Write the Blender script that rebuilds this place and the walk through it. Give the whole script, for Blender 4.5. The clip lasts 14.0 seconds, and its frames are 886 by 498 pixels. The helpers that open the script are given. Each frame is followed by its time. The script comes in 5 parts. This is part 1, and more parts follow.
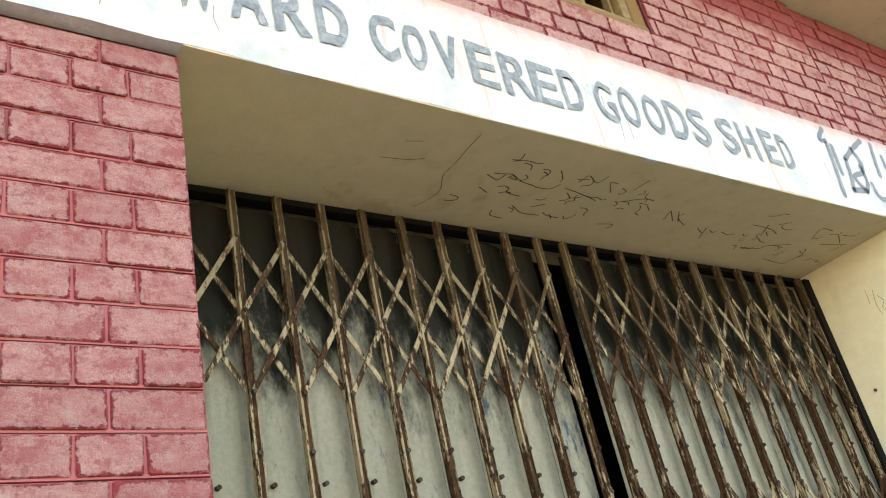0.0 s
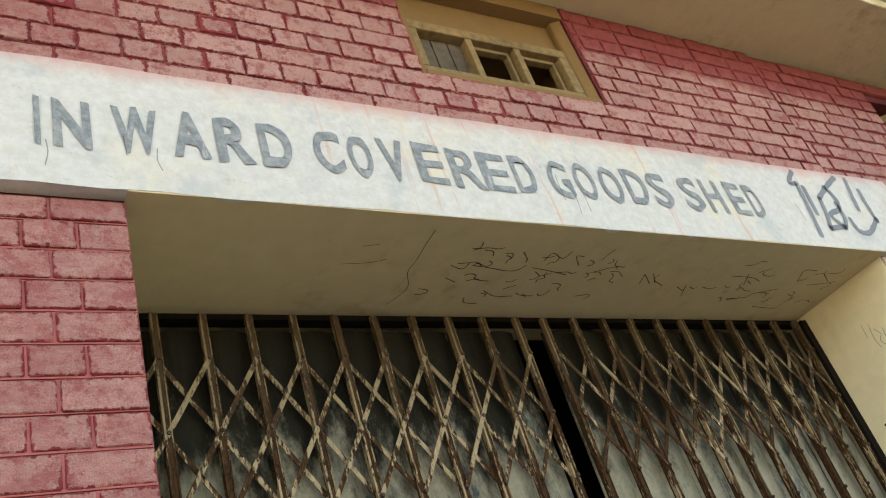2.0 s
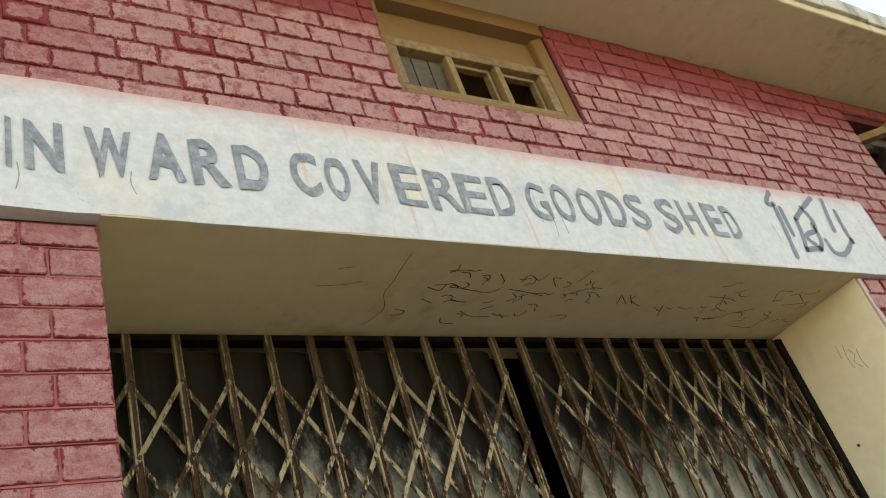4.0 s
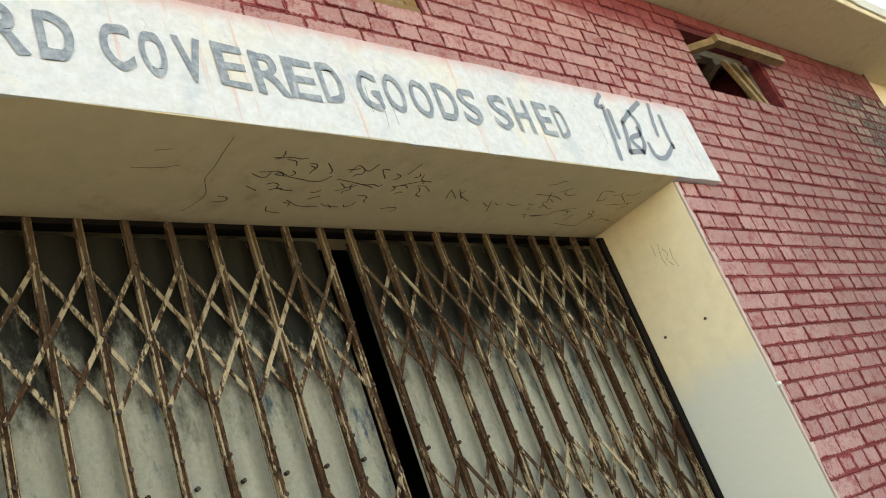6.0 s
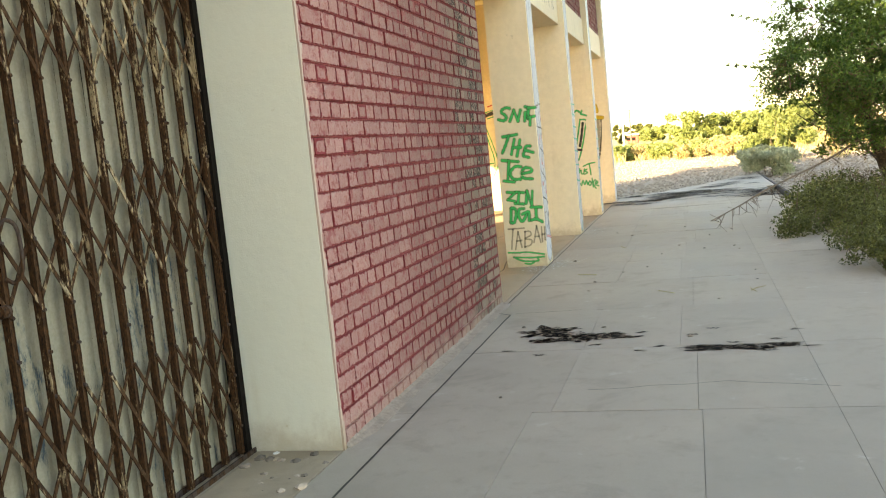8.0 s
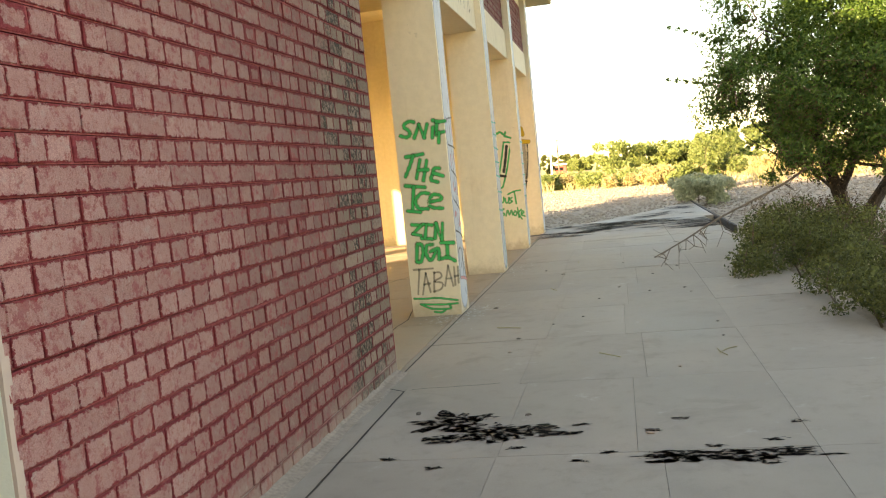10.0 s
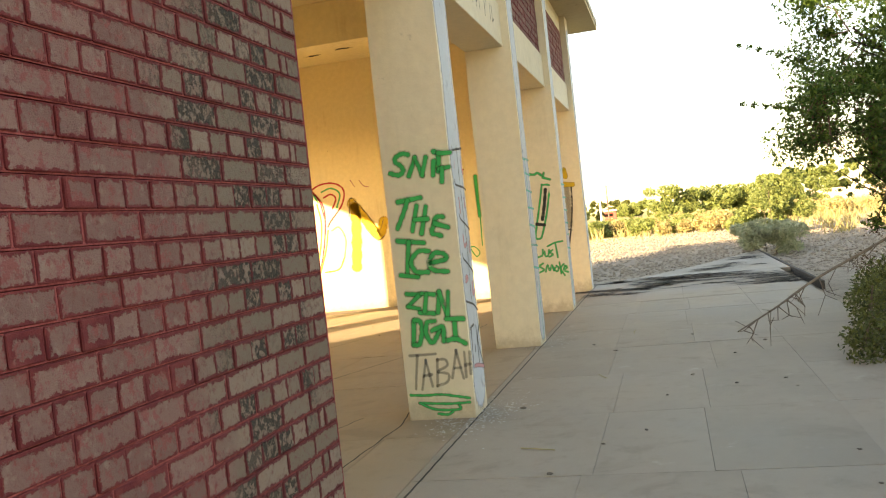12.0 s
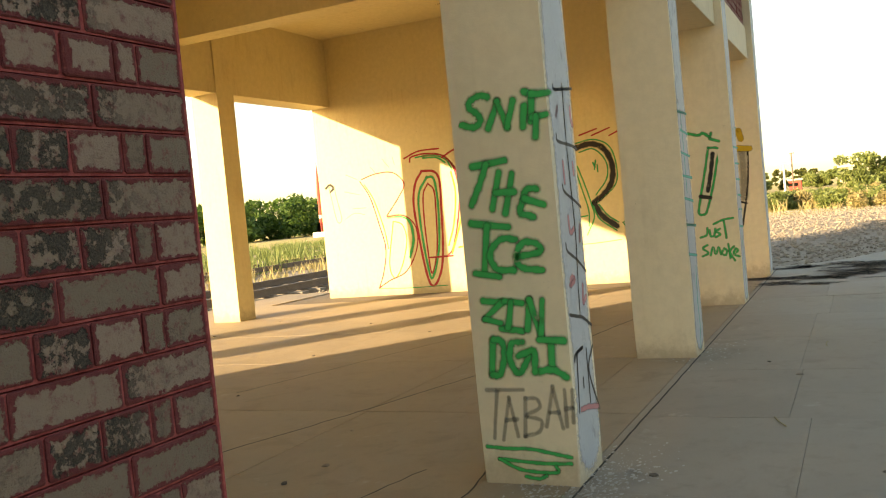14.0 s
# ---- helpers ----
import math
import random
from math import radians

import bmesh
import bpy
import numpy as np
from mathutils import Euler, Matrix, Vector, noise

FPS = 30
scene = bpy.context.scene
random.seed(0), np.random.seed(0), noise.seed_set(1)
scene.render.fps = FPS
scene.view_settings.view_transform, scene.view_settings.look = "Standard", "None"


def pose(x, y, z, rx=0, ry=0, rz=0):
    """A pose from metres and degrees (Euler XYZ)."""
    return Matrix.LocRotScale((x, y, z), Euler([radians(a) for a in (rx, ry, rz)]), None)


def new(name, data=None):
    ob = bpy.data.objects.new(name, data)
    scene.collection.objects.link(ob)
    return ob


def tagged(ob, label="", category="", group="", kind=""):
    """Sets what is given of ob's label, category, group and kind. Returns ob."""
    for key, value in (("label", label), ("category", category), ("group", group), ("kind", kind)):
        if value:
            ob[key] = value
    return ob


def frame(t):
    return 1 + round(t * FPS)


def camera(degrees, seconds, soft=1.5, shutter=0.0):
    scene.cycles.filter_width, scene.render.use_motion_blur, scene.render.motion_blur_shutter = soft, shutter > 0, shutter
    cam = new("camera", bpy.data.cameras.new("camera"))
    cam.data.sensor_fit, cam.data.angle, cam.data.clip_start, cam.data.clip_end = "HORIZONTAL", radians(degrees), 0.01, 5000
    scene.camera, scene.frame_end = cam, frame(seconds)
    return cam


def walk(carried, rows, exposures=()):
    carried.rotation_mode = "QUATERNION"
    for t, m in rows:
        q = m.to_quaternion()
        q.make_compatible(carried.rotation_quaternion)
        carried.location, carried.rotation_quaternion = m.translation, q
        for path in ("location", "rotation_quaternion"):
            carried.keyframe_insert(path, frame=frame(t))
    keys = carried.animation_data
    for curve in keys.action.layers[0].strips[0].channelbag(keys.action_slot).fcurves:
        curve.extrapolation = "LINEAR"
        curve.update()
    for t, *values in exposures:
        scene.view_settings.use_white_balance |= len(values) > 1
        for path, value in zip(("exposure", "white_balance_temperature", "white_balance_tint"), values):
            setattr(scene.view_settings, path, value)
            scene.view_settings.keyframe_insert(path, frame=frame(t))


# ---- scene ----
# ---------------------------------------------------------------- camera
cam = camera(52.46, 14.0, soft=1.1)
# seconds, x, y, z, pitch, roll, yaw
ROWS = [
    (0, -3.709, -1.533, 1.602, 28.05, 11.44, -33.33),
    (0.5, -3.616, -1.659, 1.592, 29.14, 14.04, -34.38),
    (1, -3.547, -1.731, 1.593, 29.56, 15.83, -35.22),
    (1.5, -3.518, -1.803, 1.616, 29.38, 15.04, -34.10),
    (2, -3.573, -1.736, 1.579, 33.79, 16.31, -27.46),
    (4.5, -3.547, -1.790, 1.645, 32.81, 16.31, -30.28),
    (5, -3.524, -1.796, 1.636, 29.65, 17.41, -34.74),
    (5.5, -3.507, -1.811, 1.608, 27.52, 18.67, -36.36),
    (6, -3.485, -1.791, 1.602, 23.92, 19.38, -38.50),
    (6.5, -3.488, -1.759, 1.520, 17.84, 16.35, -46.01),
    (7, -3.561, -1.732, 1.460, 9.01, 11.06, -55.87),
    (7.5, -3.651, -1.592, 1.340, 0.36, 8.08, -66.20),
    (8, -3.652, -1.605, 1.283, -6.02, 5.66, -74.57),
    (8.5, -3.423, -1.642, 1.239, -7.11, 5.90, -76.56),
    (11, -0.690, -1.367, 1.191, -3.20, 5.54, -79.78),
    (11.5, -0.196, -1.381, 1.197, -1.90, 5.68, -76.97),
    (12, 0.283, -1.332, 1.194, -1.21, 6.13, -75.87),
    (12.5, 0.760, -1.269, 1.206, -1.66, 5.91, -74.04),
    (13, 1.274, -1.279, 1.215, -2.01, 5.44, -71.52),
    (13.5, 1.716, -1.218, 1.215, -2.39, 5.51, -70.51),
    (14, 2.139, -1.203, 1.206, -2.19, 5.42, -65.03),
]
walk(cam, [(t, pose(x, y, z, 90 + pitch, roll, yaw)) for t, x, y, z, pitch, roll, yaw in ROWS],
     exposures=[(0, 3.29, 7750, 16), (0.5, 3.03, 7850, 16), (1, 2.72, 8150, 16), (2, 2.72, 8150, 16), (5, 2.57, 8150, 16), (5.5, 2.82, 8050, 15), (6, 2.97, 8050, 15), (6.5, 3.22, 7900, 15), (7, 2.98, 7900, 15), (7.5, 2.84, 8550, 16), (8, 2.86, 8850, 16), (8.5, 2.76, 9150, 17),
                (11, 2.45, 9150, 17), (12.5, 2.34, 9150, 17), (13, 2.39, 9150, 17), (13.5, 1.86, 9150, 15), (14, 1.72, 9050, 14)])

# ---------------------------------------------------------------- world and sun
SUN_DIR = Vector((1.0, -0.65, -0.32)).normalized()      # the way the sunlight travels
world = bpy.data.worlds.new("sky")
scene.world = world
world.use_nodes = True
wn = world.node_tree
sky = wn.nodes.new("ShaderNodeTexSky")
sky.sky_type, sky.sun_disc = "NISHITA", False
sky.sun_elevation = math.asin(-SUN_DIR.z)
sky.sun_rotation = math.atan2(-SUN_DIR.x, -SUN_DIR.y)
sky.air_density, sky.dust_density, sky.ozone_density = 1.0, 0.8, 1.2
wn.links.new(sky.outputs[0], wn.nodes["Background"].inputs[0])
wn.nodes["Background"].inputs[1].default_value = 0.135
sun_data = bpy.data.lights.new("sun", "SUN")
sun_data.energy, sun_data.angle, sun_data.color = 5.0, radians(0.6), (1.0, 0.86, 0.64)
sun_ob = new("sun", sun_data)
sun_ob.matrix_world = SUN_DIR.to_track_quat("-Z", "Y").to_matrix().to_4x4()


# ---------------------------------------------------------------- material helpers
class Mat:
    """A node material written as a chain of small calls."""

    def __init__(self, name, rough=0.8, metal=0.0, spec=0.3):
        self.m = bpy.data.materials.new(name)
        self.m.use_nodes = True
        self.t = self.m.node_tree
        self.b = self.t.nodes["Principled BSDF"]
        self.b.inputs["Roughness"].default_value = rough
        self.b.inputs["Metallic"].default_value = metal
        self.b.inputs["Specular IOR Level"].default_value = spec
        geo = self.t.nodes.new("ShaderNodeNewGeometry")
        self.geo, self.pos = geo, geo.outputs["Position"]

    def put(self, value, socket):
        if hasattr(value, "is_linked"):
            self.t.links.new(value, socket)
        elif isinstance(value, (tuple, list)) and len(value) == 3 and socket.type == "RGBA":
            socket.default_value = (*value, 1)
        else:
            socket.default_value = value

    def noise(self, scale, detail=4, rough=0.6, vec=None, stretch=None, distort=0.0):
        n = self.t.nodes.new("ShaderNodeTexNoise")
        n.inputs["Scale"].default_value, n.inputs["Detail"].default_value = scale, detail
        n.inputs["Roughness"].default_value, n.inputs["Distortion"].default_value = rough, distort
        v = vec or self.pos
        if stretch:
            v = self.vmul(v, stretch)
        self.t.links.new(v, n.inputs["Vector"])
        return n.outputs["Fac"]

    def voronoi(self, scale, feature="F1", vec=None):
        n = self.t.nodes.new("ShaderNodeTexVoronoi")
        n.feature = feature
        n.inputs["Scale"].default_value = scale
        self.t.links.new(vec or self.pos, n.inputs["Vector"])
        return n.outputs["Distance"]

    def vmul(self, v, by):
        n = self.t.nodes.new("ShaderNodeVectorMath")
        n.operation = "MULTIPLY"
        self.t.links.new(v, n.inputs[0])
        n.inputs[1].default_value = by
        return n.outputs[0]

    def xyz(self, v=None):
        n = self.t.nodes.new("ShaderNodeSeparateXYZ")
        self.t.links.new(v or self.pos, n.inputs[0])
        return n.outputs

    def op(self, kind, a, b=0.0, c=0.0):
        n = self.t.nodes.new("ShaderNodeMath")
        n.operation = kind
        for k, value in enumerate((a, b, c)):
            self.put(value, n.inputs[k])
        return n.outputs[0]

    def step(self, value, lo, hi, a=0.0, b=1.0):
        n = self.t.nodes.new("ShaderNodeMapRange")
        n.interpolation_type = "SMOOTHSTEP"
        for k, q in enumerate((value, lo, hi, a, b)):
            self.put(q, n.inputs[k])
        return n.outputs[0]

    def mix(self, fac, a, b, blend="MIX"):
        n = self.t.nodes.new("ShaderNodeMix")
        n.data_type, n.blend_type = "RGBA", blend
        self.put(fac, n.inputs[0])
        self.put(a, n.inputs[6])
        self.put(b, n.inputs[7])
        return n.outputs[2]

    def uv(self, layer="UVMap"):
        n = self.t.nodes.new("ShaderNodeUVMap")
        n.uv_map = layer
        return n.outputs[0]

    def rand(self):
        """A random number for each object, or for each island of a joined mesh."""
        n = self.t.nodes.new("ShaderNodeObjectInfo")
        return self.op("FRACT", self.op("ADD", n.outputs["Random"], self.geo.outputs["Random Per Island"]))

    def bump(self, height, dist=0.01, strength=1.0):
        n = self.t.nodes.new("ShaderNodeBump")
        n.inputs["Distance"].default_value, n.inputs["Strength"].default_value = dist, strength
        self.t.links.new(height, n.inputs["Height"])
        self.t.links.new(n.outputs[0], self.b.inputs["Normal"])
        return self

    def color(self, c):
        self.put(c, self.b.inputs["Base Color"])
        return self

    def rough(self, r):
        self.put(r, self.b.inputs["Roughness"])
        return self

    def alpha(self, a):
        self.put(a, self.b.inputs["Alpha"])
        return self


def plain(name, base, rough=0.8, metal=0.0, vary=0.25, scale=20.0, bump=0.003, spec=0.3):
    m = Mat(name, rough, metal, spec)
    n1, n2 = m.noise(scale, 5), m.noise(scale * 0.12, 3)
    f = m.op("ADD", m.op("MULTIPLY", n1, 0.6), m.op("MULTIPLY", n2, 0.4))
    dark = tuple(c * (1 - vary) for c in base)
    light = tuple(min(1, c * (1 + vary * 0.6)) for c in base)
    m.color(m.mix(m.step(f, 0.3, 0.7), dark, light)).bump(n1, bump)
    return m.m


# ---------------------------------------------------------------- materials
def brick_material():
    m = Mat("worn painted brick", 0.9, spec=0.15)
    u = m.xyz(m.uv())
    r = m.rand()
    ex = m.op("MINIMUM", u[0], m.op("SUBTRACT", m.xyz(m.uv("size"))[0], u[0]))      # metres from the brick's ends
    ez = m.op("MINIMUM", u[1], m.op("SUBTRACT", 0.075, u[1]))
    edge = m.op("MINIMUM", ex, ez)
    rag = m.noise(48, 6, 0.72)
    big = m.noise(9, 4)
    fine = m.noise(260, 4, 0.7)
    lost = m.op("ADD", edge, m.op("MULTIPLY", m.op("SUBTRACT", rag, 0.5), 0.046))
    lost = m.op("ADD", lost, m.op("MULTIPLY", m.op("SUBTRACT", big, 0.5), 0.022))
    x, y, z = m.xyz()
    lost = m.op("SUBTRACT", lost, m.step(r, 0.95, 0.99, 0.0, 0.010))
    age = m.step(m.op("ADD", x, m.op("MULTIPLY", m.noise(1.1, 4), 1.6)), 0.4, 3.2)
    lost = m.op("ADD", lost, m.op("MULTIPLY", m.op("SUBTRACT", 1.0, age), 0.0045))
    lost = m.op("ADD", lost, m.op("MULTIPLY", m.step(x, -3.0, -3.1, 0.0, 0.001), m.step(z, 3.2, 3.1)))
    worn = m.step(lost, 0.0062, 0.0092, 0.0, m.step(m.noise(38, 5, 0.75), 0.30, 0.5, 0.45, 1.0))
    pale = m.mix(m.step(r, 0.0, 0.9), (0.54, 0.30, 0.262), (0.44, 0.232, 0.203))
    old = m.mix(m.step(r, 0.0, 0.9), (0.24, 0.146, 0.117), (0.165, 0.097, 0.077))
    pale = m.mix(age, pale, old)
    pale = m.mix(m.step(fine, 0.3, 0.72, 0.6, 0.0), pale, (0.22, 0.105, 0.095))
    pale = m.mix(m.step(m.noise(22, 4), 0.52, 0.72, 0.0, 0.55), pale, m.mix(age, (0.42, 0.32, 0.28), (0.27, 0.20, 0.16)))
    pale = m.mix(m.step(m.noise(13, 6, 0.8), 0.51, 0.60, 0.0, 0.7), pale, (0.25, 0.06, 0.058))
    left = m.step(x, -3.0, -3.1, 0.0, 1.0)
    pale = m.mix(m.op("MULTIPLY", left, m.step(m.noise(11, 7, 0.8, stretch=(1, 1, 2.2)), 0.40, 0.62, 0.15, 0.75)), pale, (0.30, 0.095, 0.09))
    red = m.mix(m.step(m.noise(26, 5, 0.7), 0.3, 0.7), (0.165, 0.022, 0.027), (0.29, 0.052, 0.056))
    red = m.mix(age, red, m.mix(m.step(big, 0.3, 0.7), (0.125, 0.022, 0.024), (0.20, 0.045, 0.042)))
    col = m.mix(worn, red, pale)
    # lichen-blackened, bleached strip by the wall's end
    strip = m.op("ADD", x, m.op("MULTIPLY", m.op("SUBTRACT", m.noise(2.2, 4), 0.5), 1.0))
    strip = m.op("MULTIPLY", m.step(strip, 2.45, 2.85), m.step(strip, 4.2, 3.9))
    grey = m.mix(m.step(r, 0.2, 0.8), (0.165, 0.13, 0.095), (0.245, 0.18, 0.137))
    col = m.mix(m.op("MULTIPLY", strip, m.op("MULTIPLY", worn, 0.92)), col, grey)
    col = m.mix(m.op("MULTIPLY", strip, m.op("SUBTRACT", 0.8, m.op("MULTIPLY", worn, 0.8))), col, m.mix(m.step(rag, 0.3, 0.7), (0.11, 0.026, 0.026), (0.165, 0.052, 0.05)))
    r2 = m.op("FRACT", m.op("MULTIPLY", r, 7.31))
    dark = m.op("MULTIPLY", m.step(r2, 0.28, 0.7), m.op("MULTIPLY", strip, m.step(x, 3.42, 3.3, 0.25, 1.0)))
    spots = m.op("MULTIPLY", m.step(m.op("ADD", m.noise(34, 6, 0.72), m.op("MULTIPLY", dark, 0.07)), 0.525, 0.585, 0.0, 0.9), m.op("MULTIPLY", dark, m.step(lost, 0.004, 0.008)))
    col = m.mix(spots, col, m.mix(m.step(fine, 0.4, 0.6), (0.016, 0.016, 0.013), (0.06, 0.052, 0.042)))
    top = m.op("MULTIPLY", m.step(m.op("ADD", z, m.op("MULTIPLY", big, 0.25)), 4.13, 4.25), 0.85)
    col = m.mix(top, col, red)
    foot = m.op("MULTIPLY", m.step(m.op("ADD", z, m.op("MULTIPLY", m.noise(6), 0.3)), 0.34, 0.12), 0.5)
    col = m.mix(foot, col, (0.33, 0.26, 0.21))
    col = m.mix(m.step(m.noise(170, 5, 0.8), 0.42, 0.30, 0.0, 0.55), col, (0.07, 0.04, 0.035))
    m.color(col)
    h = m.op("ADD", m.op("MULTIPLY", fine, 0.45), m.op("ADD", m.op("MULTIPLY", rag, 0.7), m.op("MULTIPLY", worn, -0.35)))
    m.bump(m.op("ADD", h, m.op("MULTIPLY", spots, -0.6)), 0.008, 0.9)
    return m.m


def mortar_material(name, dark, light):
    m = Mat(name, 0.85, spec=0.2)
    n = m.noise(40, 5, 0.7)
    c = m.mix(m.step(n, 0.3, 0.7), dark, light)
    x, y, z = m.xyz()
    strip = m.op("ADD", x, m.op("MULTIPLY", m.op("SUBTRACT", m.noise(2.2, 4), 0.5), 1.0))
    strip = m.op("MULTIPLY", m.step(strip, 2.6, 3.1), m.step(z, 2.3, 3.2, 0.0, 0.8))
    c = m.mix(m.op("MULTIPLY", strip, m.step(strip, 0, 1)), c, (0.15, 0.12, 0.10))
    foot = m.step(m.op("ADD", z, m.op("MULTIPLY", m.noise(6), 0.2)), 0.26, 0.12)
    c = m.mix(foot, c, (0.33, 0.27, 0.22))
    left = m.step(m.op("ADD", x, m.op("MULTIPLY", m.noise(5, 4), 0.2)), -2.7, -3.0, 0.0, 0.8)
    c = m.mix(m.op("MULTIPLY", left, m.step(z, 3.2, 3.1)), c, tuple(v * 1.2 + 0.03 for v in light))
    m.color(c).bump(n, 0.006)
    return m.m


def plaster(name, base, dirt=(0.36, 0.27, 0.15), amount=0.35, lower=None, lower_z=2.3):
    m = Mat(name, 0.85, spec=0.2)
    n1, n2, n3 = m.noise(1.3, 5, 0.65), m.noise(14, 5), m.noise(140, 3)
    runs = m.noise(2.0, 4, 0.6, stretch=(6.0, 6.0, 0.7))
    c = m.mix(m.step(n2, 0.3, 0.75), tuple(v * 0.92 for v in base), base)
    if lower:
        z = m.op("ADD", m.xyz()[2], m.op("MULTIPLY", m.op("SUBTRACT", m.noise(3, 3), 0.5), 0.35))
        c = m.mix(m.step(z, lower_z + 0.12, lower_z - 0.12), c, lower)
    c = m.mix(m.step(m.op("MULTIPLY", n1, runs), 0.27, 0.5, 0.0, amount), c, dirt)
    c = m.mix(m.step(m.noise(30, 6, 0.7), 0.66, 0.72, 0.0, 0.35), c, tuple(v * 0.7 for v in base))
    foot = m.step(m.op("ADD", m.xyz()[2], m.op("MULTIPLY", m.noise(7, 5, 0.7), 0.34)), 0.36, 0.16, 0.0, 0.55)
    c = m.mix(foot, c, (0.30, 0.23, 0.15))
    c = m.mix(m.step(m.noise(6, 7, 0.75), 0.66, 0.69, 0.0, 0.5), c, tuple(v * 0.55 for v in base))
    m.color(c)
    m.bump(m.op("ADD", m.op("MULTIPLY", n3, 0.25), m.op("ADD", n2, n1)), 0.005, 0.6)
    return m.m


def sign_material():
    m = Mat("chalky white sign paint", 0.85, spec=0.2)
    n1, n2 = m.noise(3, 5, 0.65), m.noise(28, 5, 0.7)
    runs = m.noise(3.0, 5, 0.65, stretch=(7.0, 7.0, 0.5))
    c = m.mix(m.step(n2, 0.3, 0.7), (0.48, 0.475, 0.445), (0.56, 0.56, 0.54))
    c = m.mix(m.step(n1, 0.52, 0.72, 0.0, 0.6), c, (0.63, 0.56, 0.40))
    c = m.mix(m.step(runs, 0.6, 0.72, 0.0, 0.55), c, (0.55, 0.30, 0.22))
    z = m.xyz()[2]
    pink = m.op("MULTIPLY", m.step(m.op("ADD", z, m.op("MULTIPLY", m.noise(12), 0.08)), 3.48, 3.55), 0.6)
    c = m.mix(pink, c, (0.50, 0.22, 0.19))
    c = m.mix(m.step(m.noise(5, 6, 0.7), 0.54, 0.68, 0.0, 0.6), c, (0.37, 0.40, 0.41))
    c = m.mix(m.step(m.noise(16, 7, 0.8), 0.60, 0.64, 0.0, 0.5), c, (0.33, 0.34, 0.33))
    m.color(c).bump(m.op("ADD", n2, n1), 0.006, 0.7)
    return m.m


def concrete(name, base, stain=0.5, scale=1.0):
    m = Mat(name, 0.75, spec=0.3)
    n1, n2, n3 = m.noise(0.7 * scale, 6, 0.6), m.noise(9 * scale, 6, 0.7), m.noise(160, 4, 0.7)
    r = m.rand()
    c = m.mix(m.step(n1, 0.3, 0.7), tuple(v * 0.78 for v in base), tuple(v * 1.12 for v in base))
    c = m.mix(m.op("MULTIPLY", r, 0.30), c, tuple(v * 1.3 for v in base))
    c = m.mix(m.step(n2, 0.5, 0.75, 0.0, stain), c, tuple(v * 0.72 for v in base))
    c = m.mix(m.step(n3, 0.35, 0.7, 0.0, 0.35), c, tuple(v * 0.75 for v in base))
    c = m.mix(m.step(m.noise(3.1, 6, 0.75), 0.60, 0.7, 0.0, 0.35), c, (0.50, 0.46, 0.38))
    c = m.mix(m.step(m.noise(2.3, 7, 0.7, distort=0.6), 0.52, 0.68, 0.0, 0.38), c, tuple(v * 0.62 for v in base))
    c = m.mix(m.step(m.noise(48, 6, 0.8), 0.62, 0.7, 0.0, 0.4), c, tuple(v * 0.5 for v in base))
    m.color(c).bump(m.op("ADD", m.op("MULTIPLY", n3, 0.4), n2), 0.004, 0.6)
    m.rough(m.step(n1, 0.3, 0.7, 0.6, 0.85))
    return m.m


def rusty(name, paint, rust_from=0.45, climb=0.0):
    """Chipped paint over rust, in long flakes; climb: how much more paint is left towards the top."""
    m = Mat(name, 0.85, spec=0.12)
    n1, n2, n3 = m.noise(30, 6, 0.7, stretch=(1, 1, 0.22)), m.noise(120, 5, 0.7, stretch=(1, 1, 0.4)), m.noise(3, 3)
    z = m.xyz()[2]
    f = m.op("ADD", m.op("MULTIPLY", n1, 0.65), m.op("ADD", m.op("MULTIPLY", n2, 0.25), m.op("MULTIPLY", n3, 0.3)))
    f = m.op("ADD", f, m.step(z, 0.8, 2.3, 0.0, climb * 1.5))
    rust = m.mix(m.step(n2, 0.3, 0.7), (0.014, 0.008, 0.005), (0.085, 0.040, 0.017))
    c = m.mix(m.step(f, rust_from + 0.11, rust_from + 0.16), rust, m.mix(m.step(n2, 0.35, 0.65), tuple(v * 0.75 for v in paint), paint))
    # darker brown towards the top, from 2.5 m up
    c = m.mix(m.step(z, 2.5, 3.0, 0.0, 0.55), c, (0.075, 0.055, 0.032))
    m.color(c).bump(f, 0.004, 0.8)
    return m.m


def sheet_material():
    m = Mat("chipped pale green sheet", 0.85, spec=0.12)
    n1, n2 = m.noise(7, 6, 0.7, stretch=(1, 1, 0.35)), m.noise(60, 5, 0.7)
    z = m.xyz()[2]
    c = m.mix(m.step(n2, 0.3, 0.7), (0.45, 0.425, 0.315), (0.54, 0.51, 0.39))
    blue = m.op("MULTIPLY", m.step(n1, 0.55, 0.64), m.step(m.noise(45, 5, 0.8, stretch=(1, 1, 0.3)), 0.42, 0.6))
    c = m.mix(blue, c, (0.10, 0.15, 0.18))
    # blotchy near-black towards the top of the sheets
    upper_dark = m.op("ADD", z, m.op("MULTIPLY", m.op("SUBTRACT", m.noise(5, 6, 0.75, stretch=(1.6, 1.6, 0.7)), 0.5), 1.3))
    c = m.mix(m.step(upper_dark, 2.34, 2.72, 0.0, 0.96), c, m.mix(m.step(z, 2.4, 2.9), (0.020, 0.022, 0.018), (0.010, 0.008, 0.005)))
    c = m.mix(m.step(m.noise(28, 6, 0.8), 0.68, 0.73), c, (0.06, 0.05, 0.035))
    m.color(c).bump(n1, 0.005)
    return m.m


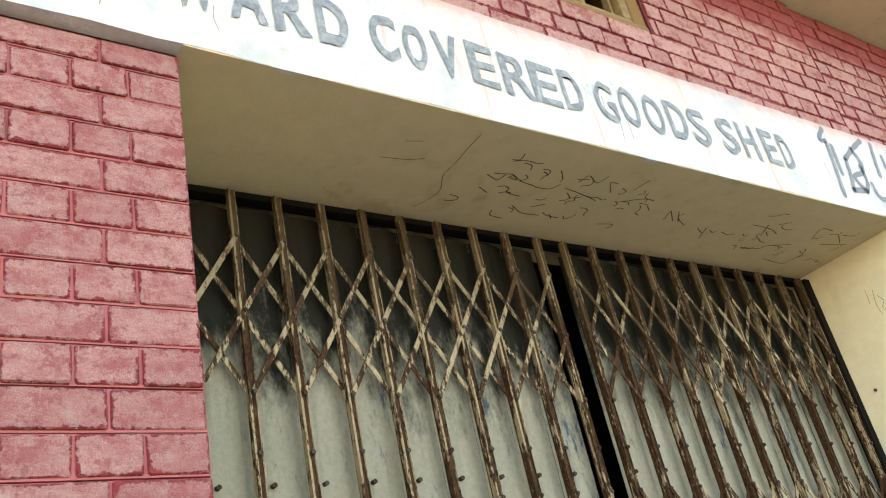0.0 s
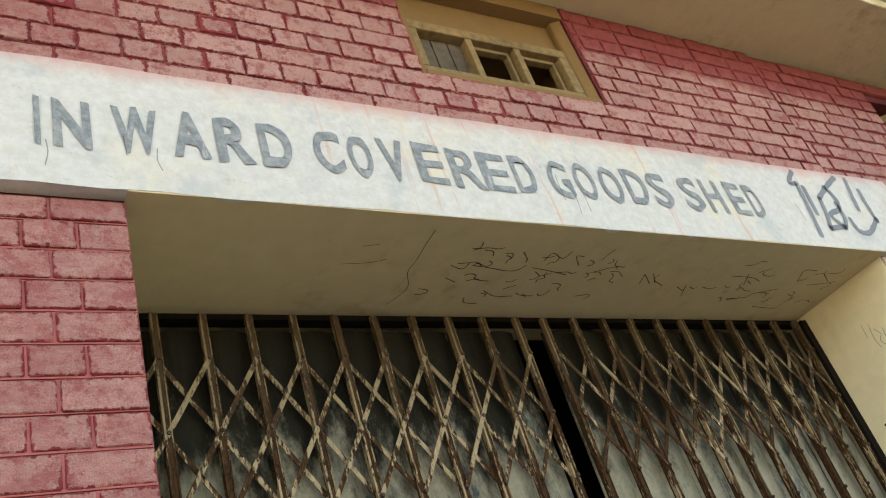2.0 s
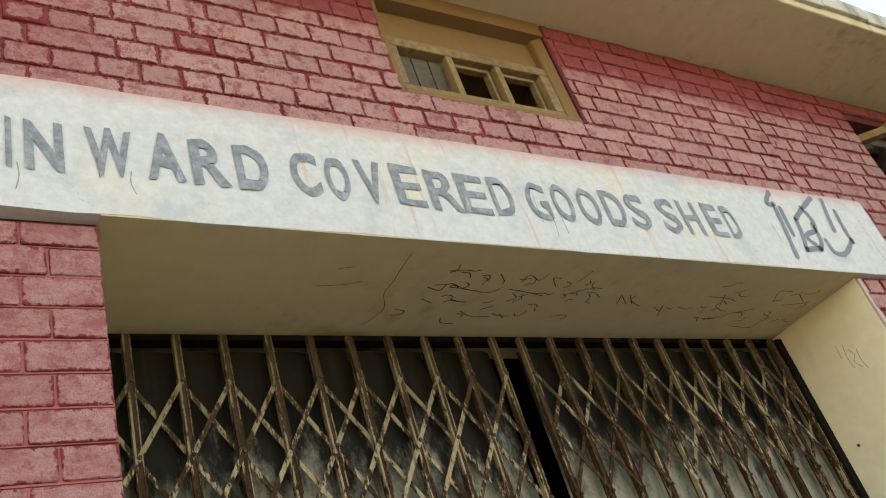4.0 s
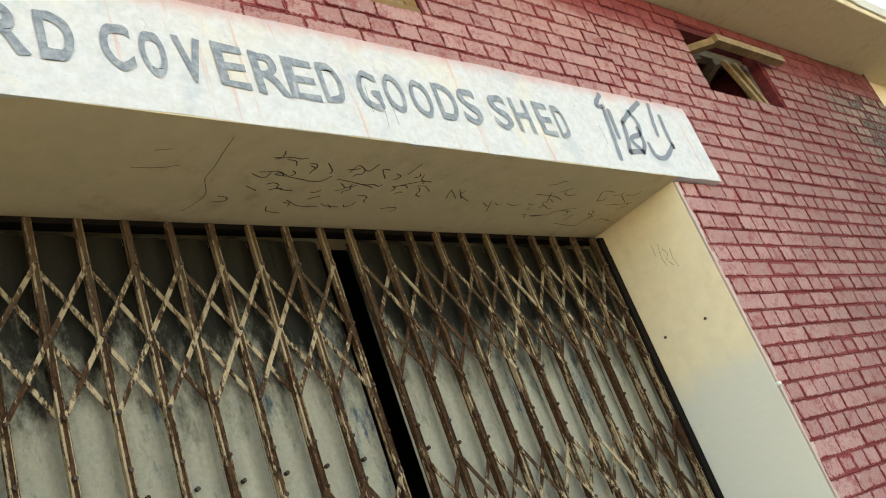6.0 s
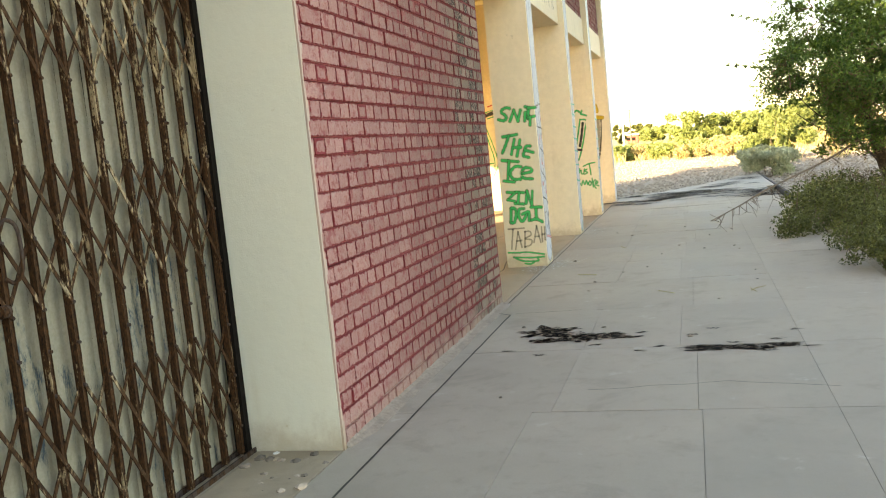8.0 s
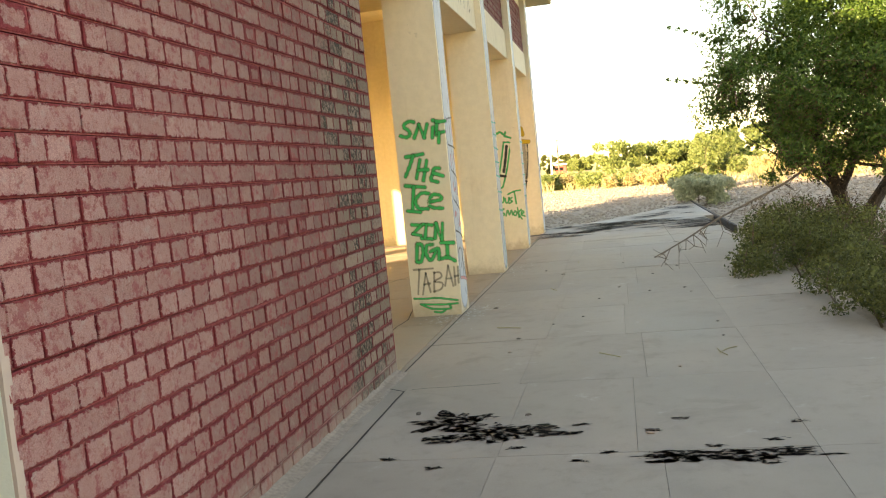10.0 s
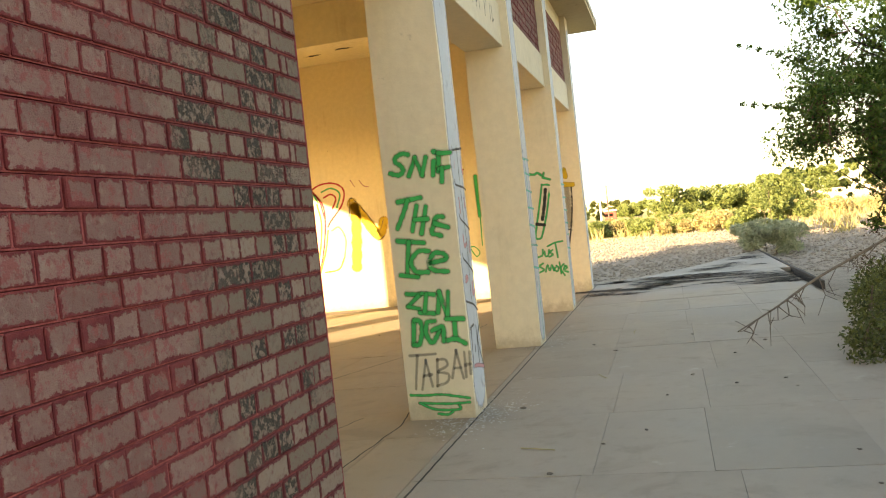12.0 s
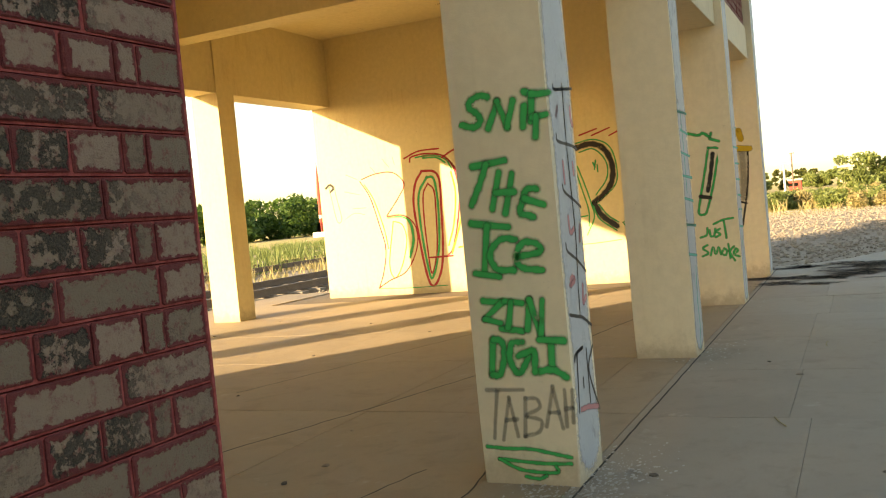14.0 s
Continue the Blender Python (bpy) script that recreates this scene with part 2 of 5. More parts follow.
def paint_stroke(name, base, soft=0.25, cover=0.95):
    m = Mat(name, 0.6, spec=0.3)
    u = m.xyz(m.uv())
    e = m.xyz(m.uv("ends"))
    across = m.op("SUBTRACT", m.op("MULTIPLY", u[1], 2.0), 1.0)
    over = m.op("MULTIPLY", m.op("MAXIMUM", m.op("SUBTRACT", 0.5, m.op("MINIMUM", e[0], e[1])), 0.0), 2.0)
    across = m.op("SQRT", m.op("ADD", m.op("MULTIPLY", across, across), m.op("MULTIPLY", over, over)))
    n = m.noise(60, 4, 0.7)
    a = m.step(m.op("ADD", across, m.op("MULTIPLY", m.op("SUBTRACT", n, 0.5), 0.5 if soft < 0.8 else 0.25)), 1.0, 1.0 - soft, 0.0, cover)
    a = m.op("MULTIPLY", a, m.step(m.noise(9, 5, 0.7), 0.25, 0.45, 0.55, 1.0))
    m.color(m.mix(n, base, tuple(v * 0.75 for v in base))).alpha(a)
    return m.m


def leaf_material(name, base, tip):
    m = Mat(name, 0.55, spec=0.35)
    r = m.rand()
    m.color(m.mix(r, base, tip))
    m.b.inputs["Subsurface Weight"].default_value = 0.0
    tr = m.t.nodes.new("ShaderNodeBsdfTranslucent")
    m.put(m.mix(r, base, tip), tr.inputs[0])
    mx = m.t.nodes.new("ShaderNodeMixShader")
    mx.inputs[0].default_value = 0.35
    m.t.links.new(m.b.outputs[0], mx.inputs[1])
    m.t.links.new(tr.outputs[0], mx.inputs[2])
    m.t.links.new(mx.outputs[0], m.t.nodes["Material Output"].inputs[0])
    return m.m


def ground_material():
    m = Mat("dry stony earth", 0.95, spec=0.1)
    n1, n2, n3 = m.noise(0.12, 6, 0.65), m.noise(3, 6, 0.75), m.noise(30, 5, 0.8)
    c = m.mix(m.step(n2, 0.3, 0.7), (0.30, 0.245, 0.185), (0.42, 0.36, 0.28))
    c = m.mix(m.step(n3, 0.4, 0.65, 0.0, 0.6), c, (0.19, 0.165, 0.14))
    far = m.step(m.op("ADD", m.xyz()[0], m.op("MULTIPLY", n1, 14.0)), 44.0, 52.0)
    c = m.mix(m.op("MULTIPLY", far, m.step(n1, 0.3, 0.5)), c, (0.46, 0.38, 0.16))
    m.color(c).bump(m.op("ADD", n3, n2), 0.02, 0.8)
    return m.m


BRICK, MORTAR = brick_material(), mortar_material("red painted mortar", (0.075, 0.013, 0.016), (0.145, 0.027, 0.029))
JOINT_RED = mortar_material("flush painted joint", (0.185, 0.033, 0.033), (0.32, 0.078, 0.074))
CREAM = plaster("cream lime wash", (0.70, 0.60, 0.40))
COLUMN = plaster("cream column paint", (0.68, 0.60, 0.44), dirt=(0.42, 0.34, 0.22), amount=0.3)
HALL = plaster("ochre hall paint", (0.70, 0.59, 0.34), dirt=(0.40, 0.27, 0.12), amount=0.3)
JAMB = plaster("jamb paint", (0.76, 0.67, 0.45), lower=(0.60, 0.61, 0.52), lower_z=2.25, amount=0.2)
SOFFIT = plaster("stained soffit plaster", (0.55, 0.455, 0.28), dirt=(0.288, 0.197, 0.095), amount=0.55)
PINKEDGE = plaster("pink stained plaster edge", (0.47, 0.36, 0.30), dirt=(0.40, 0.18, 0.15), amount=0.8)
EDGE = plaster("weathered slab edge", (0.50, 0.46, 0.37), dirt=(0.12, 0.10, 0.08), amount=0.7)
SIGN = sign_material()
LETTER = paint_stroke("grey sign lettering", (0.18, 0.20, 0.225), 0.4, 0.85)
FLOOR = concrete("walkway concrete", (0.33, 0.284, 0.222), 0.5)
HALLFLOOR = concrete("hall floor concrete", (0.34, 0.27, 0.185), 0.5)
JOINT = plain("dirt filled joint", (0.15, 0.125, 0.098), 0.95, scale=60)
DIRT = plain("loose sand and dust", (0.26, 0.21, 0.165), 0.95, scale=50)
TAR = Mat("spilled black tar", 0.8)
TAR.color((0.04, 0.038, 0.036)).alpha(TAR.step(TAR.noise(26, 7, 0.75, stretch=(1.6, 0.8, 1.0)), 0.46, 0.5))
TAR = TAR.bump(TAR.noise(120, 4), 0.004).m
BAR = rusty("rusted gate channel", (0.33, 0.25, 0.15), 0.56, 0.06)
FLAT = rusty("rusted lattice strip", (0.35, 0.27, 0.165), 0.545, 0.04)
# web rust, coloured darker to carry the shadow beside each bar
RUST_SHADE = rusty("brown rust with painted shadow", (0.09, 0.055, 0.03), 0.70, 0.08)
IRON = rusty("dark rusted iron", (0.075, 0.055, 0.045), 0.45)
WIRE = plain("galvanised tie wire", (0.09, 0.088, 0.082), 0.6, 0.0, scale=200)
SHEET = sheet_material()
# near-black base colour stands in for unlit depth; flaked patches share it
DARK = plain("near-black flakes and unlit depth", (0.012, 0.010, 0.008), 0.95, spec=0.05)
OCHRE = plaster("ochre stained plaster", (0.21, 0.125, 0.05), dirt=(0.09, 0.05, 0.022), amount=0.6)
WOOD = plain("weathered ochre window wood", (0.22, 0.145, 0.062), 0.75, scale=35, vary=0.4)
OLDWOOD = plain("grey broken timber", (0.10, 0.078, 0.055), 0.85, scale=35, vary=0.4)
BARK = plain("dark rough bark", (0.055, 0.042, 0.032), 0.95, scale=30, vary=0.5, bump=0.02)
TWIG = plain("dry grey twig", (0.16, 0.12, 0.085), 0.9, scale=40)
LEAF = leaf_material("small dark green leaves", (0.03, 0.08, 0.014), (0.115, 0.19, 0.034))
LEAF2 = leaf_material("olive scrub leaves", (0.04, 0.052, 0.013), (0.15, 0.165, 0.042))
DRYLEAF = leaf_material("dry brown leaves and thorns", (0.06, 0.036, 0.018), (0.15, 0.10, 0.05))
LEAFGREY = leaf_material("grey green saltbush leaves", (0.28, 0.30, 0.17), (0.43, 0.44, 0.28))
LEAFSUN = leaf_material("sunlit yellow green leaves", (0.12, 0.165, 0.045), (0.21, 0.245, 0.08))
GRASS = leaf_material("dry yellow grass", (0.30, 0.245, 0.105), (0.42, 0.355, 0.165))
GROUND = ground_material()
STONE = plain("loose grey ballast", (0.31, 0.26, 0.20), 0.95, scale=25, vary=0.4)
STEEL = plain("worn rail steel", (0.14, 0.10, 0.08), 0.5, 0.5, scale=60)
SLEEPER = plain("grey sleeper", (0.20, 0.18, 0.15), 0.9)
RED = plain("faded red paint", (0.45, 0.07, 0.05), 0.7)
WHITE = plain("dull white paint", (0.70, 0.69, 0.66), 0.7)
TERRA = plain("pale far masonry", (0.45, 0.36, 0.27), 0.9)
GREEN_SPRAY = paint_stroke("green spray paint", (0.006, 0.40, 0.105), 0.8, 1.0)
GREY_SPRAY = paint_stroke("thin grey spray paint", (0.24, 0.23, 0.19), 0.7, 0.55)
RED_SPRAY = paint_stroke("red spray paint", (0.46, 0.025, 0.035), 0.5, 0.95)
PINK_SPRAY = paint_stroke("faded pink spray paint", (0.60, 0.25, 0.26), 0.7, 0.8)
BLACK_SPRAY = paint_stroke("black spray paint", (0.03, 0.027, 0.025), 0.5)
YELLOW_SPRAY = paint_stroke("yellow spray paint", (0.60, 0.38, 0.02), 0.4)
TEAL_SPRAY = paint_stroke("teal spray paint", (0.02, 0.38, 0.30), 0.5)
VIOLET_SPRAY = paint_stroke("violet spray paint", (0.12, 0.09, 0.25), 0.5)
BLUE_TINT = paint_stroke("pale blue face tint", (0.56, 0.62, 0.70), 0.35, 0.7)
CHARCOAL = paint_stroke("charcoal scrawl", (0.04, 0.035, 0.025), 0.4, 0.85)


# ---------------------------------------------------------------- mesh helpers
def slab(bm, x0, x1, y0, y1, z0, z1, bevel=0.0):
    vs = [bm.verts.new((x, y, z)) for z in (z0, z1) for y in (y0, y1) for x in (x0, x1)]
    fs = [bm.faces.new([vs[i] for i in q]) for q in
          ((0, 2, 3, 1), (4, 5, 7, 6), (0, 1, 5, 4), (2, 6, 7, 3), (0, 4, 6, 2), (1, 3, 7, 5))]
    if bevel:
        edges = list({e for f in fs for e in f.edges})
        bmesh.ops.bevel(bm, geom=edges, offset=bevel, segments=2, affect="EDGES", profile=0.5)
    return bm


def boxed(*dims, bevel=0.0):
    return slab(bmesh.new(), *dims, bevel=bevel)


def part(name, bm, material, parent=None, label=""):
    me = bpy.data.meshes.new(name)
    bm.to_mesh(me)
    bm.free()
    return mesh_part(name, me, material, parent, label)


def mesh_part(name, me, material=None, parent=None, label=""):
    if material and not me.materials:
        me.materials.append(material)
    ob = new(name, me)
    if parent:
        ob.parent = parent
    if label:
        ob["label"] = label
    return ob


def thing(name, label, category, at=(0, 0, 0), group="", kind=""):
    ob = new(name)
    ob.empty_display_size = 0.1
    ob.matrix_world = Matrix.Translation(at)
    return tagged(ob, label, category, group, kind)


def structure(name, bm, material, label, category):
    return tagged(part(name, bm, material), label, category, kind="structure")


def bar_between(bm, a, b, w, t, up=(0, 1, 0)):
    """A flat strip from a to b, w wide and t thick along up."""
    a, b, up = Vector(a), Vector(b), Vector(up)
    d = (b - a).normalized()
    s = d.cross(up).normalized() * (w / 2)
    n = up.normalized() * (t / 2)
    vs = [bm.verts.new(p + i * s + j * n) for p in (a, b) for i, j in ((-1, -1), (1, -1), (1, 1), (-1, 1))]
    for q in ((0, 1, 2, 3), (7, 6, 5, 4), (0, 4, 5, 1), (1, 5, 6, 2), (2, 6, 7, 3), (3, 7, 4, 0)):
        bm.faces.new([vs[i] for i in q])
    return bm


def tube(bm, points, radii, sides=7):
    """A tapered round limb along the points."""
    rings = []
    for i, p in enumerate(points):
        p = Vector(p)
        d = (Vector(points[min(i + 1, len(points) - 1)]) - Vector(points[max(i - 1, 0)])).normalized()
        a = d.orthogonal().normalized()
        b = d.cross(a)
        r = radii[i]
        rings.append([bm.verts.new(p + r * (math.cos(k * math.tau / sides) * a + math.sin(k * math.tau / sides) * b)) for k in range(sides)])
    for r0, r1 in zip(rings, rings[1:]):
        # line the rings up so that the limb does not twist
        off = min(range(sides), key=lambda o: sum((r0[k].co - r1[(k + o) % sides].co).length for k in range(sides)))
        for k in range(sides):
            bm.faces.new((r0[k], r0[(k + 1) % sides], r1[(k + 1 + off) % sides], r1[(k + off) % sides]))
    bm.faces.new(rings[0][::-1])
    bm.faces.new(rings[-1])
    return bm


def smooth(points, steps=5):
    """A Catmull-Rom curve through 2D or 3D points."""
    p = [Vector(q) for q in points]
    if len(p) < 3:
        return p
    p = [p[0] * 2 - p[1]] + p + [p[-1] * 2 - p[-2]]
    out = []
    for i in range(1, len(p) - 2):
        for k in range(steps):
            t = k / steps
            out.append(0.5 * ((2 * p[i]) + (p[i + 1] - p[i - 1]) * t + (2 * p[i - 1] - 5 * p[i] + 4 * p[i + 1] - p[i + 2]) * t * t
                              + (3 * p[i] - p[i - 1] - 3 * p[i + 1] + p[i + 2]) * t ** 3))
    return out + [p[-2]]


def stroke_mesh(name, lines, width, origin, right, up, curved=True):
    """Painted strokes on a wall: ribbons along lines of (u, v) metres, 3 mm off the surface, half a width longer at both ends."""
    origin, right, up = Vector(origin), Vector(right), Vector(up)
    normal = right.cross(up).normalized()
    verts, faces, uvs, ends = [], [], [], []
    for n, line in enumerate(lines):
        pts = smooth([Vector((*q, 0)) for q in line], 6 if curved else 1)
        first, last = (pts[0] - pts[1]).normalized(), (pts[-1] - pts[-2]).normalized()
        pts = [pts[0] + first * width / 2] + pts + [pts[-1] + last * width / 2]
        reach = [0.0]
        for a, b in zip(pts, pts[1:]):
            reach.append(reach[-1] + (b - a).length / width)
        base = len(verts)
        for i, p in enumerate(pts):
            d = (pts[min(i + 1, len(pts) - 1)] - pts[max(i - 1, 0)])
            d = d.normalized() if d.length else Vector((1, 0, 0))
            s = Vector((-d.y, d.x, 0)) * width * (0.5 + 0.05 * math.sin(i * 1.7 + n))
            for q, v in ((p + s, 1.0), (p - s, 0.0)):
                verts.append(origin + right * q.x + up * q.y + normal * (0.0025 + 0.0004 * (n % 5)))
                uvs.append((reach[i], v))
                ends.append((reach[i], reach[-1] - reach[i]))
        for i in range(len(pts) - 1):
            a = base + 2 * i
            faces.append((a + 1, a + 3, a + 2, a))
    me = bpy.data.meshes.new(name)
    me.from_pydata(verts, [], faces)
    for layer, data in (("UVMap", uvs), ("ends", ends)):
        ul = me.uv_layers.new(name=layer)
        for poly in me.polygons:
            for li in poly.loop_indices:
                ul.data[li].uv = data[me.loops[li].vertex_index]
    return me


def drawn(text, width, x0=0.0, z0=0.0, sx=1.0, sz=1.0):
    """Free strokes: 'x,z x,z/x,z ...' in a unit box, placed at x0, z0 and scaled."""
    return [[(x0 + sx * float(p.split(",")[0]), z0 + sz * float(p.split(",")[1])) for p in line.split()] for line in text.split("/")]


def strokes(text):
    """Free strokes: 'u,v u,v/u,v ...' in millimetres on the wall."""
    return [[tuple(int(q) / 1000 for q in p.split(",")) for p in line.split()] for line in text.split("/")]


# ---------------------------------------------------------------- the plan, in metres
COURSE, STRETCH, HEAD, BED = 0.083, 0.238, 0.119, 0.008
OPEN_L, LINTEL, RECESS = -3.09, 3.078, 0.50        # gate opening: left edge, underside, depth to the gate
WALL_END, WALL_TOP, ROOF = 3.56, 4.34, 4.34
COLS = (5.761, 8.75, 11.74, 14.65)                 # faces of the columns towards the gate
COL_W, COL_D, COL_Y = 0.36, 0.44, -0.04
BACK_Y, END_X, CEIL = 7.0, 15.0, 4.26
WIN = (-2.03, -1.185, 3.76, 4.31)                  # window recess
VENT = (0.88, 1.74, 3.75, 4.19)
SIGN_BOX = (-4.3, 0.37, LINTEL - 0.005, 3.504)

def into(parent, ob):
    ob.parent, ob.matrix_parent_inverse = parent, parent.matrix_world.inverted()
    return ob


# ---- ground, walkway, hall floor
bm = bmesh.new()
n = 48
for i in range(n + 1):
    for j in range(n + 1):
        a, b = (i / n * 2 - 1), (j / n * 2 - 1)
        x, y = 15 + 1500 * a * abs(a) ** 1.6, 1500 * b * abs(b) ** 1.6
        inside = -16 < x < 16 and -6 < y < 9
        h = -0.13 if inside else -0.14 + 0.12 * noise.noise(Vector((x * 0.05, y * 0.05, 0)))
        bm.verts.new((x, y, h))
bm.verts.ensure_lookup_table()
for i in range(n):
    for j in range(n):
        k = i * (n + 1) + j
        bm.faces.new([bm.verts[q] for q in (k, k + n + 1, k + n + 2, k + 1)])
structure("ground", bm, GROUND, "dry stony earth with patches of yellow grass", "ground")
structure("pavement", boxed(-12, 15.9, -2.98, 0.0, -0.16, -0.022), JOINT, "walkway of concrete slabs with dirt in the joints", "walkway")
structure("floor", boxed(-12, 15.9, 0.0, 7.6, -0.16, -0.022), JOINT, "worn concrete floor of the open hall", "floor")
structure("foundation", boxed(-12, 16.0, 7.6, 8.6, -0.16, -0.004), HALLFLOOR, "concrete edge of the hall floor by the railway", "floor")

# ---- walls round the gate: a red mortar body that carries the bricks
def wall_with_holes(name, x0, x1, z0, z1, y0, y1, holes, material, label, category="wall"):
    """A wall built of blocks round its openings."""
    bm = bmesh.new()
    xs = sorted({x0, x1, *[v for h in holes for v in h[:2] if x0 < v < x1]})
    zs = sorted({z0, z1, *[v for h in holes for v in h[2:] if z0 < v < z1]})
    for xa, xb in zip(xs, xs[1:]):
        run = None
        for za, zb in zip(zs, zs[1:]):
            cx, cz = (xa + xb) / 2, (za + zb) / 2
            solid = not any(h[0] < cx < h[1] and h[2] < cz < h[3] for h in holes)
            if solid:
                run = (run[0], zb) if run else (za, zb)
            if run and (not solid or zb == zs[-1]):
                slab(bm, xa, xb, y0, y1, *run)
                run = None
    return structure(name, bm, material, label, category)


wall_gate = wall_with_holes("wall_gate", -4.6, WALL_END - 0.002, -0.1, WALL_TOP, 0.017, RECESS + 0.02,
                            [(OPEN_L - 0.012, 0.010, -0.2, LINTEL), WIN, VENT], MORTAR,
                            "brick wall painted red, with pale worn brick faces")
structure("wall_gate_far", boxed(-12, -4.6, 0.0, RECESS, -0.1, WALL_TOP), MORTAR, "red painted wall beside the gate", "wall")
structure("wall_inner", boxed(WALL_END - 0.3, WALL_END - 0.006, RECESS + 0.02, 7.08, -0.1, WALL_TOP), HALL, "ochre painted wall that closes the shed from the hall", "wall")
structure("wall_shed_back", boxed(-12, WALL_END - 0.31, 6.8, 7.08, -0.1, WALL_TOP), HALL, "plain back wall of the shed", "wall")
structure("wall_shed_side", boxed(-12.3, -12, 0, 7.08, -0.1, WALL_TOP), HALL, "plain side wall of the shed", "wall")
# partition added so that the gap between the gate leaves goes black
structure("shed_dark", boxed(-11.9, WALL_END - 0.31, 1.9, 2.0, -0.02, WALL_TOP), DARK, "near-black partition added to darken the inside of the shed", "wall")

structure("wall_corner", boxed(WALL_END - 0.004, WALL_END + 0.005, -0.001, RECESS + 0.02, 0.0, WALL_TOP, bevel=0.003), JOINT_RED, "red painted plaster along the corner of the wall", "wall")

# plaster lining of the gate opening
bm = boxed(0.0, 0.0095, 0.0065, RECESS + 0.16, -0.05, LINTEL - 0.002, bevel=0.003)
structure("jamb_right", bm, JAMB, "cream and pale green painted plaster jamb", "door jamb")
structure("jamb_left", boxed(OPEN_L - 0.0115, OPEN_L, 0.06, RECESS + 0.16, -0.05, LINTEL - 0.002, bevel=0.004), JAMB, "cream painted plaster jamb", "door jamb")
structure("lintel_soffit", boxed(OPEN_L - 0.001, 0.0, -0.030, RECESS + 0.16, LINTEL - 0.007, LINTEL + 0.04), SOFFIT,
          "stained plaster underside of the gate lintel with scratched scrawl", "soffit")

# ---- roof slab
bm = bmesh.new()
slab(bm, -12.6, 16.15, -0.44, 8.1, ROOF, ROOF + 0.13, bevel=0.008)
roof = structure("ceiling", bm, SOFFIT, "flat concrete roof slab with a stained overhang", "roof")
bm = bmesh.new()
x = -6.0
while x < 16:                                           # broken, uneven lip along the edge
    w = random.uniform(0.25, 0.8)
    slab(bm, x, min(x + w, 16.16), -0.452 - random.uniform(0, 0.012), -0.40, ROOF + 0.05 + random.uniform(-0.008, 0.01), ROOF + 0.15 + random.uniform(0, 0.015), bevel=0.006)
    x += w
tagged(part("roof_lip", bm, EDGE), "crumbling weathered lip of the roof slab", "roof edge", kind="structure")
structure("hall_ceiling", boxed(WALL_END, END_X, 0.35, BACK_Y, CEIL, ROOF - 0.004), HALL, "ochre hall ceiling with flaking paint", "ceiling")

# ---- colonnades, lintels and brick panels
def column(x, y0, y1, label, material=COLUMN, top=WALL_TOP):
    bm = bmesh.new()
    levels = [-0.05, 0.3, 0.9, 1.6, 2.3, 3.0, 3.7, top]
    rings = []
    for k, z in enumerate(levels):
        j = lambda s: 0.006 * noise.noise(Vector((x * 3 + s, z * 2.3, y0)))
        rings.append([bm.verts.new((xx + j(1.0 + q), yy + j(7.0 + q), z)) for q, (xx, yy) in
                      enumerate(((x, y0), (x + COL_W, y0), (x + COL_W, y1), (x, y1)))])
    for r0, r1 in zip(rings, rings[1:]):
        for k in range(4):
            bm.faces.new((r0[k], r0[(k + 1) % 4], r1[(k + 1) % 4], r1[k]))
    bm.faces.new(rings[0][::-1])
    bm.faces.new(rings[-1])
    up = [e for e in bm.edges if abs(e.verts[0].co.z - e.verts[1].co.z) > 0.1]
    bmesh.ops.bevel(bm, geom=up, offset=0.012, segments=2, affect="EDGES", profile=0.5)
    ob = part("column", bm, material)
    return tagged(ob, label, "column", "columns of the hall", "structure")


front_cols = [column(x, COL_Y, COL_Y + COL_D, text) for x, text in zip(COLS, (
    "cream painted square column sprayed with green words", "cream painted square column with a pale blue tinted outer face",
    "cream painted square column with green graffiti", "cream painted corner column with yellow and black graffiti"))]
for x in (COLS[0] + 0.35, COLS[1] + 0.35, COLS[2] + 0.35):
    column(x, BACK_Y - 0.35, BACK_Y + 0.1, "cream column facing the railway, lit by the sun", HALL, CEIL)

BAYS = [(WALL_END, COLS[0])] + [(a + COL_W, b) for a, b in zip(COLS, COLS[1:])]
panels = []
for xa, xb in BAYS:
    structure("lintel", boxed(xa, xb, 0.03, 0.40, 2.86, 3.27, bevel=0.006), COLUMN, "cream painted lintel between two columns", "lintel")
    panels.append((xa, xb, structure("brick_panel", boxed(xa, xb, 0.067, 0.34, 3.27, 4.10), MORTAR, "red painted brick panel above a lintel", "brick panel")))
    structure("trim", boxed(xa, xb, 0.05, 0.36, 4.10, ROOF), CREAM, "cream strip under the roof slab", "wall")
structure("wall_end", boxed(END_X, END_X + 0.35, COL_Y + COL_D - 0.02, BACK_Y + 0.02, -0.1, ROOF), HALL, "ochre end wall of the hall covered with graffiti", "wall")
for xa, xb in [(WALL_END, COLS[0] + 0.35)] + [(a + 0.35 + COL_W, b) for a, b in zip(COLS, [c + 0.35 for c in COLS[1:3]] + [END_X])]:
    structure("lintel_back", boxed(xa, xb, BACK_Y - 0.33, BACK_Y + 0.08, 3.15, CEIL, bevel=0.006), HALL, "deep ochre wall above the opening to the railway", "wall")
for x in COLS[:3]:
    structure("beam", boxed(x - 0.55, x - 0.2, 0.4, BACK_Y - 0.33, 3.72, CEIL + 0.002, bevel=0.01), HALL, "ochre concrete beam under the hall ceiling", "beam")

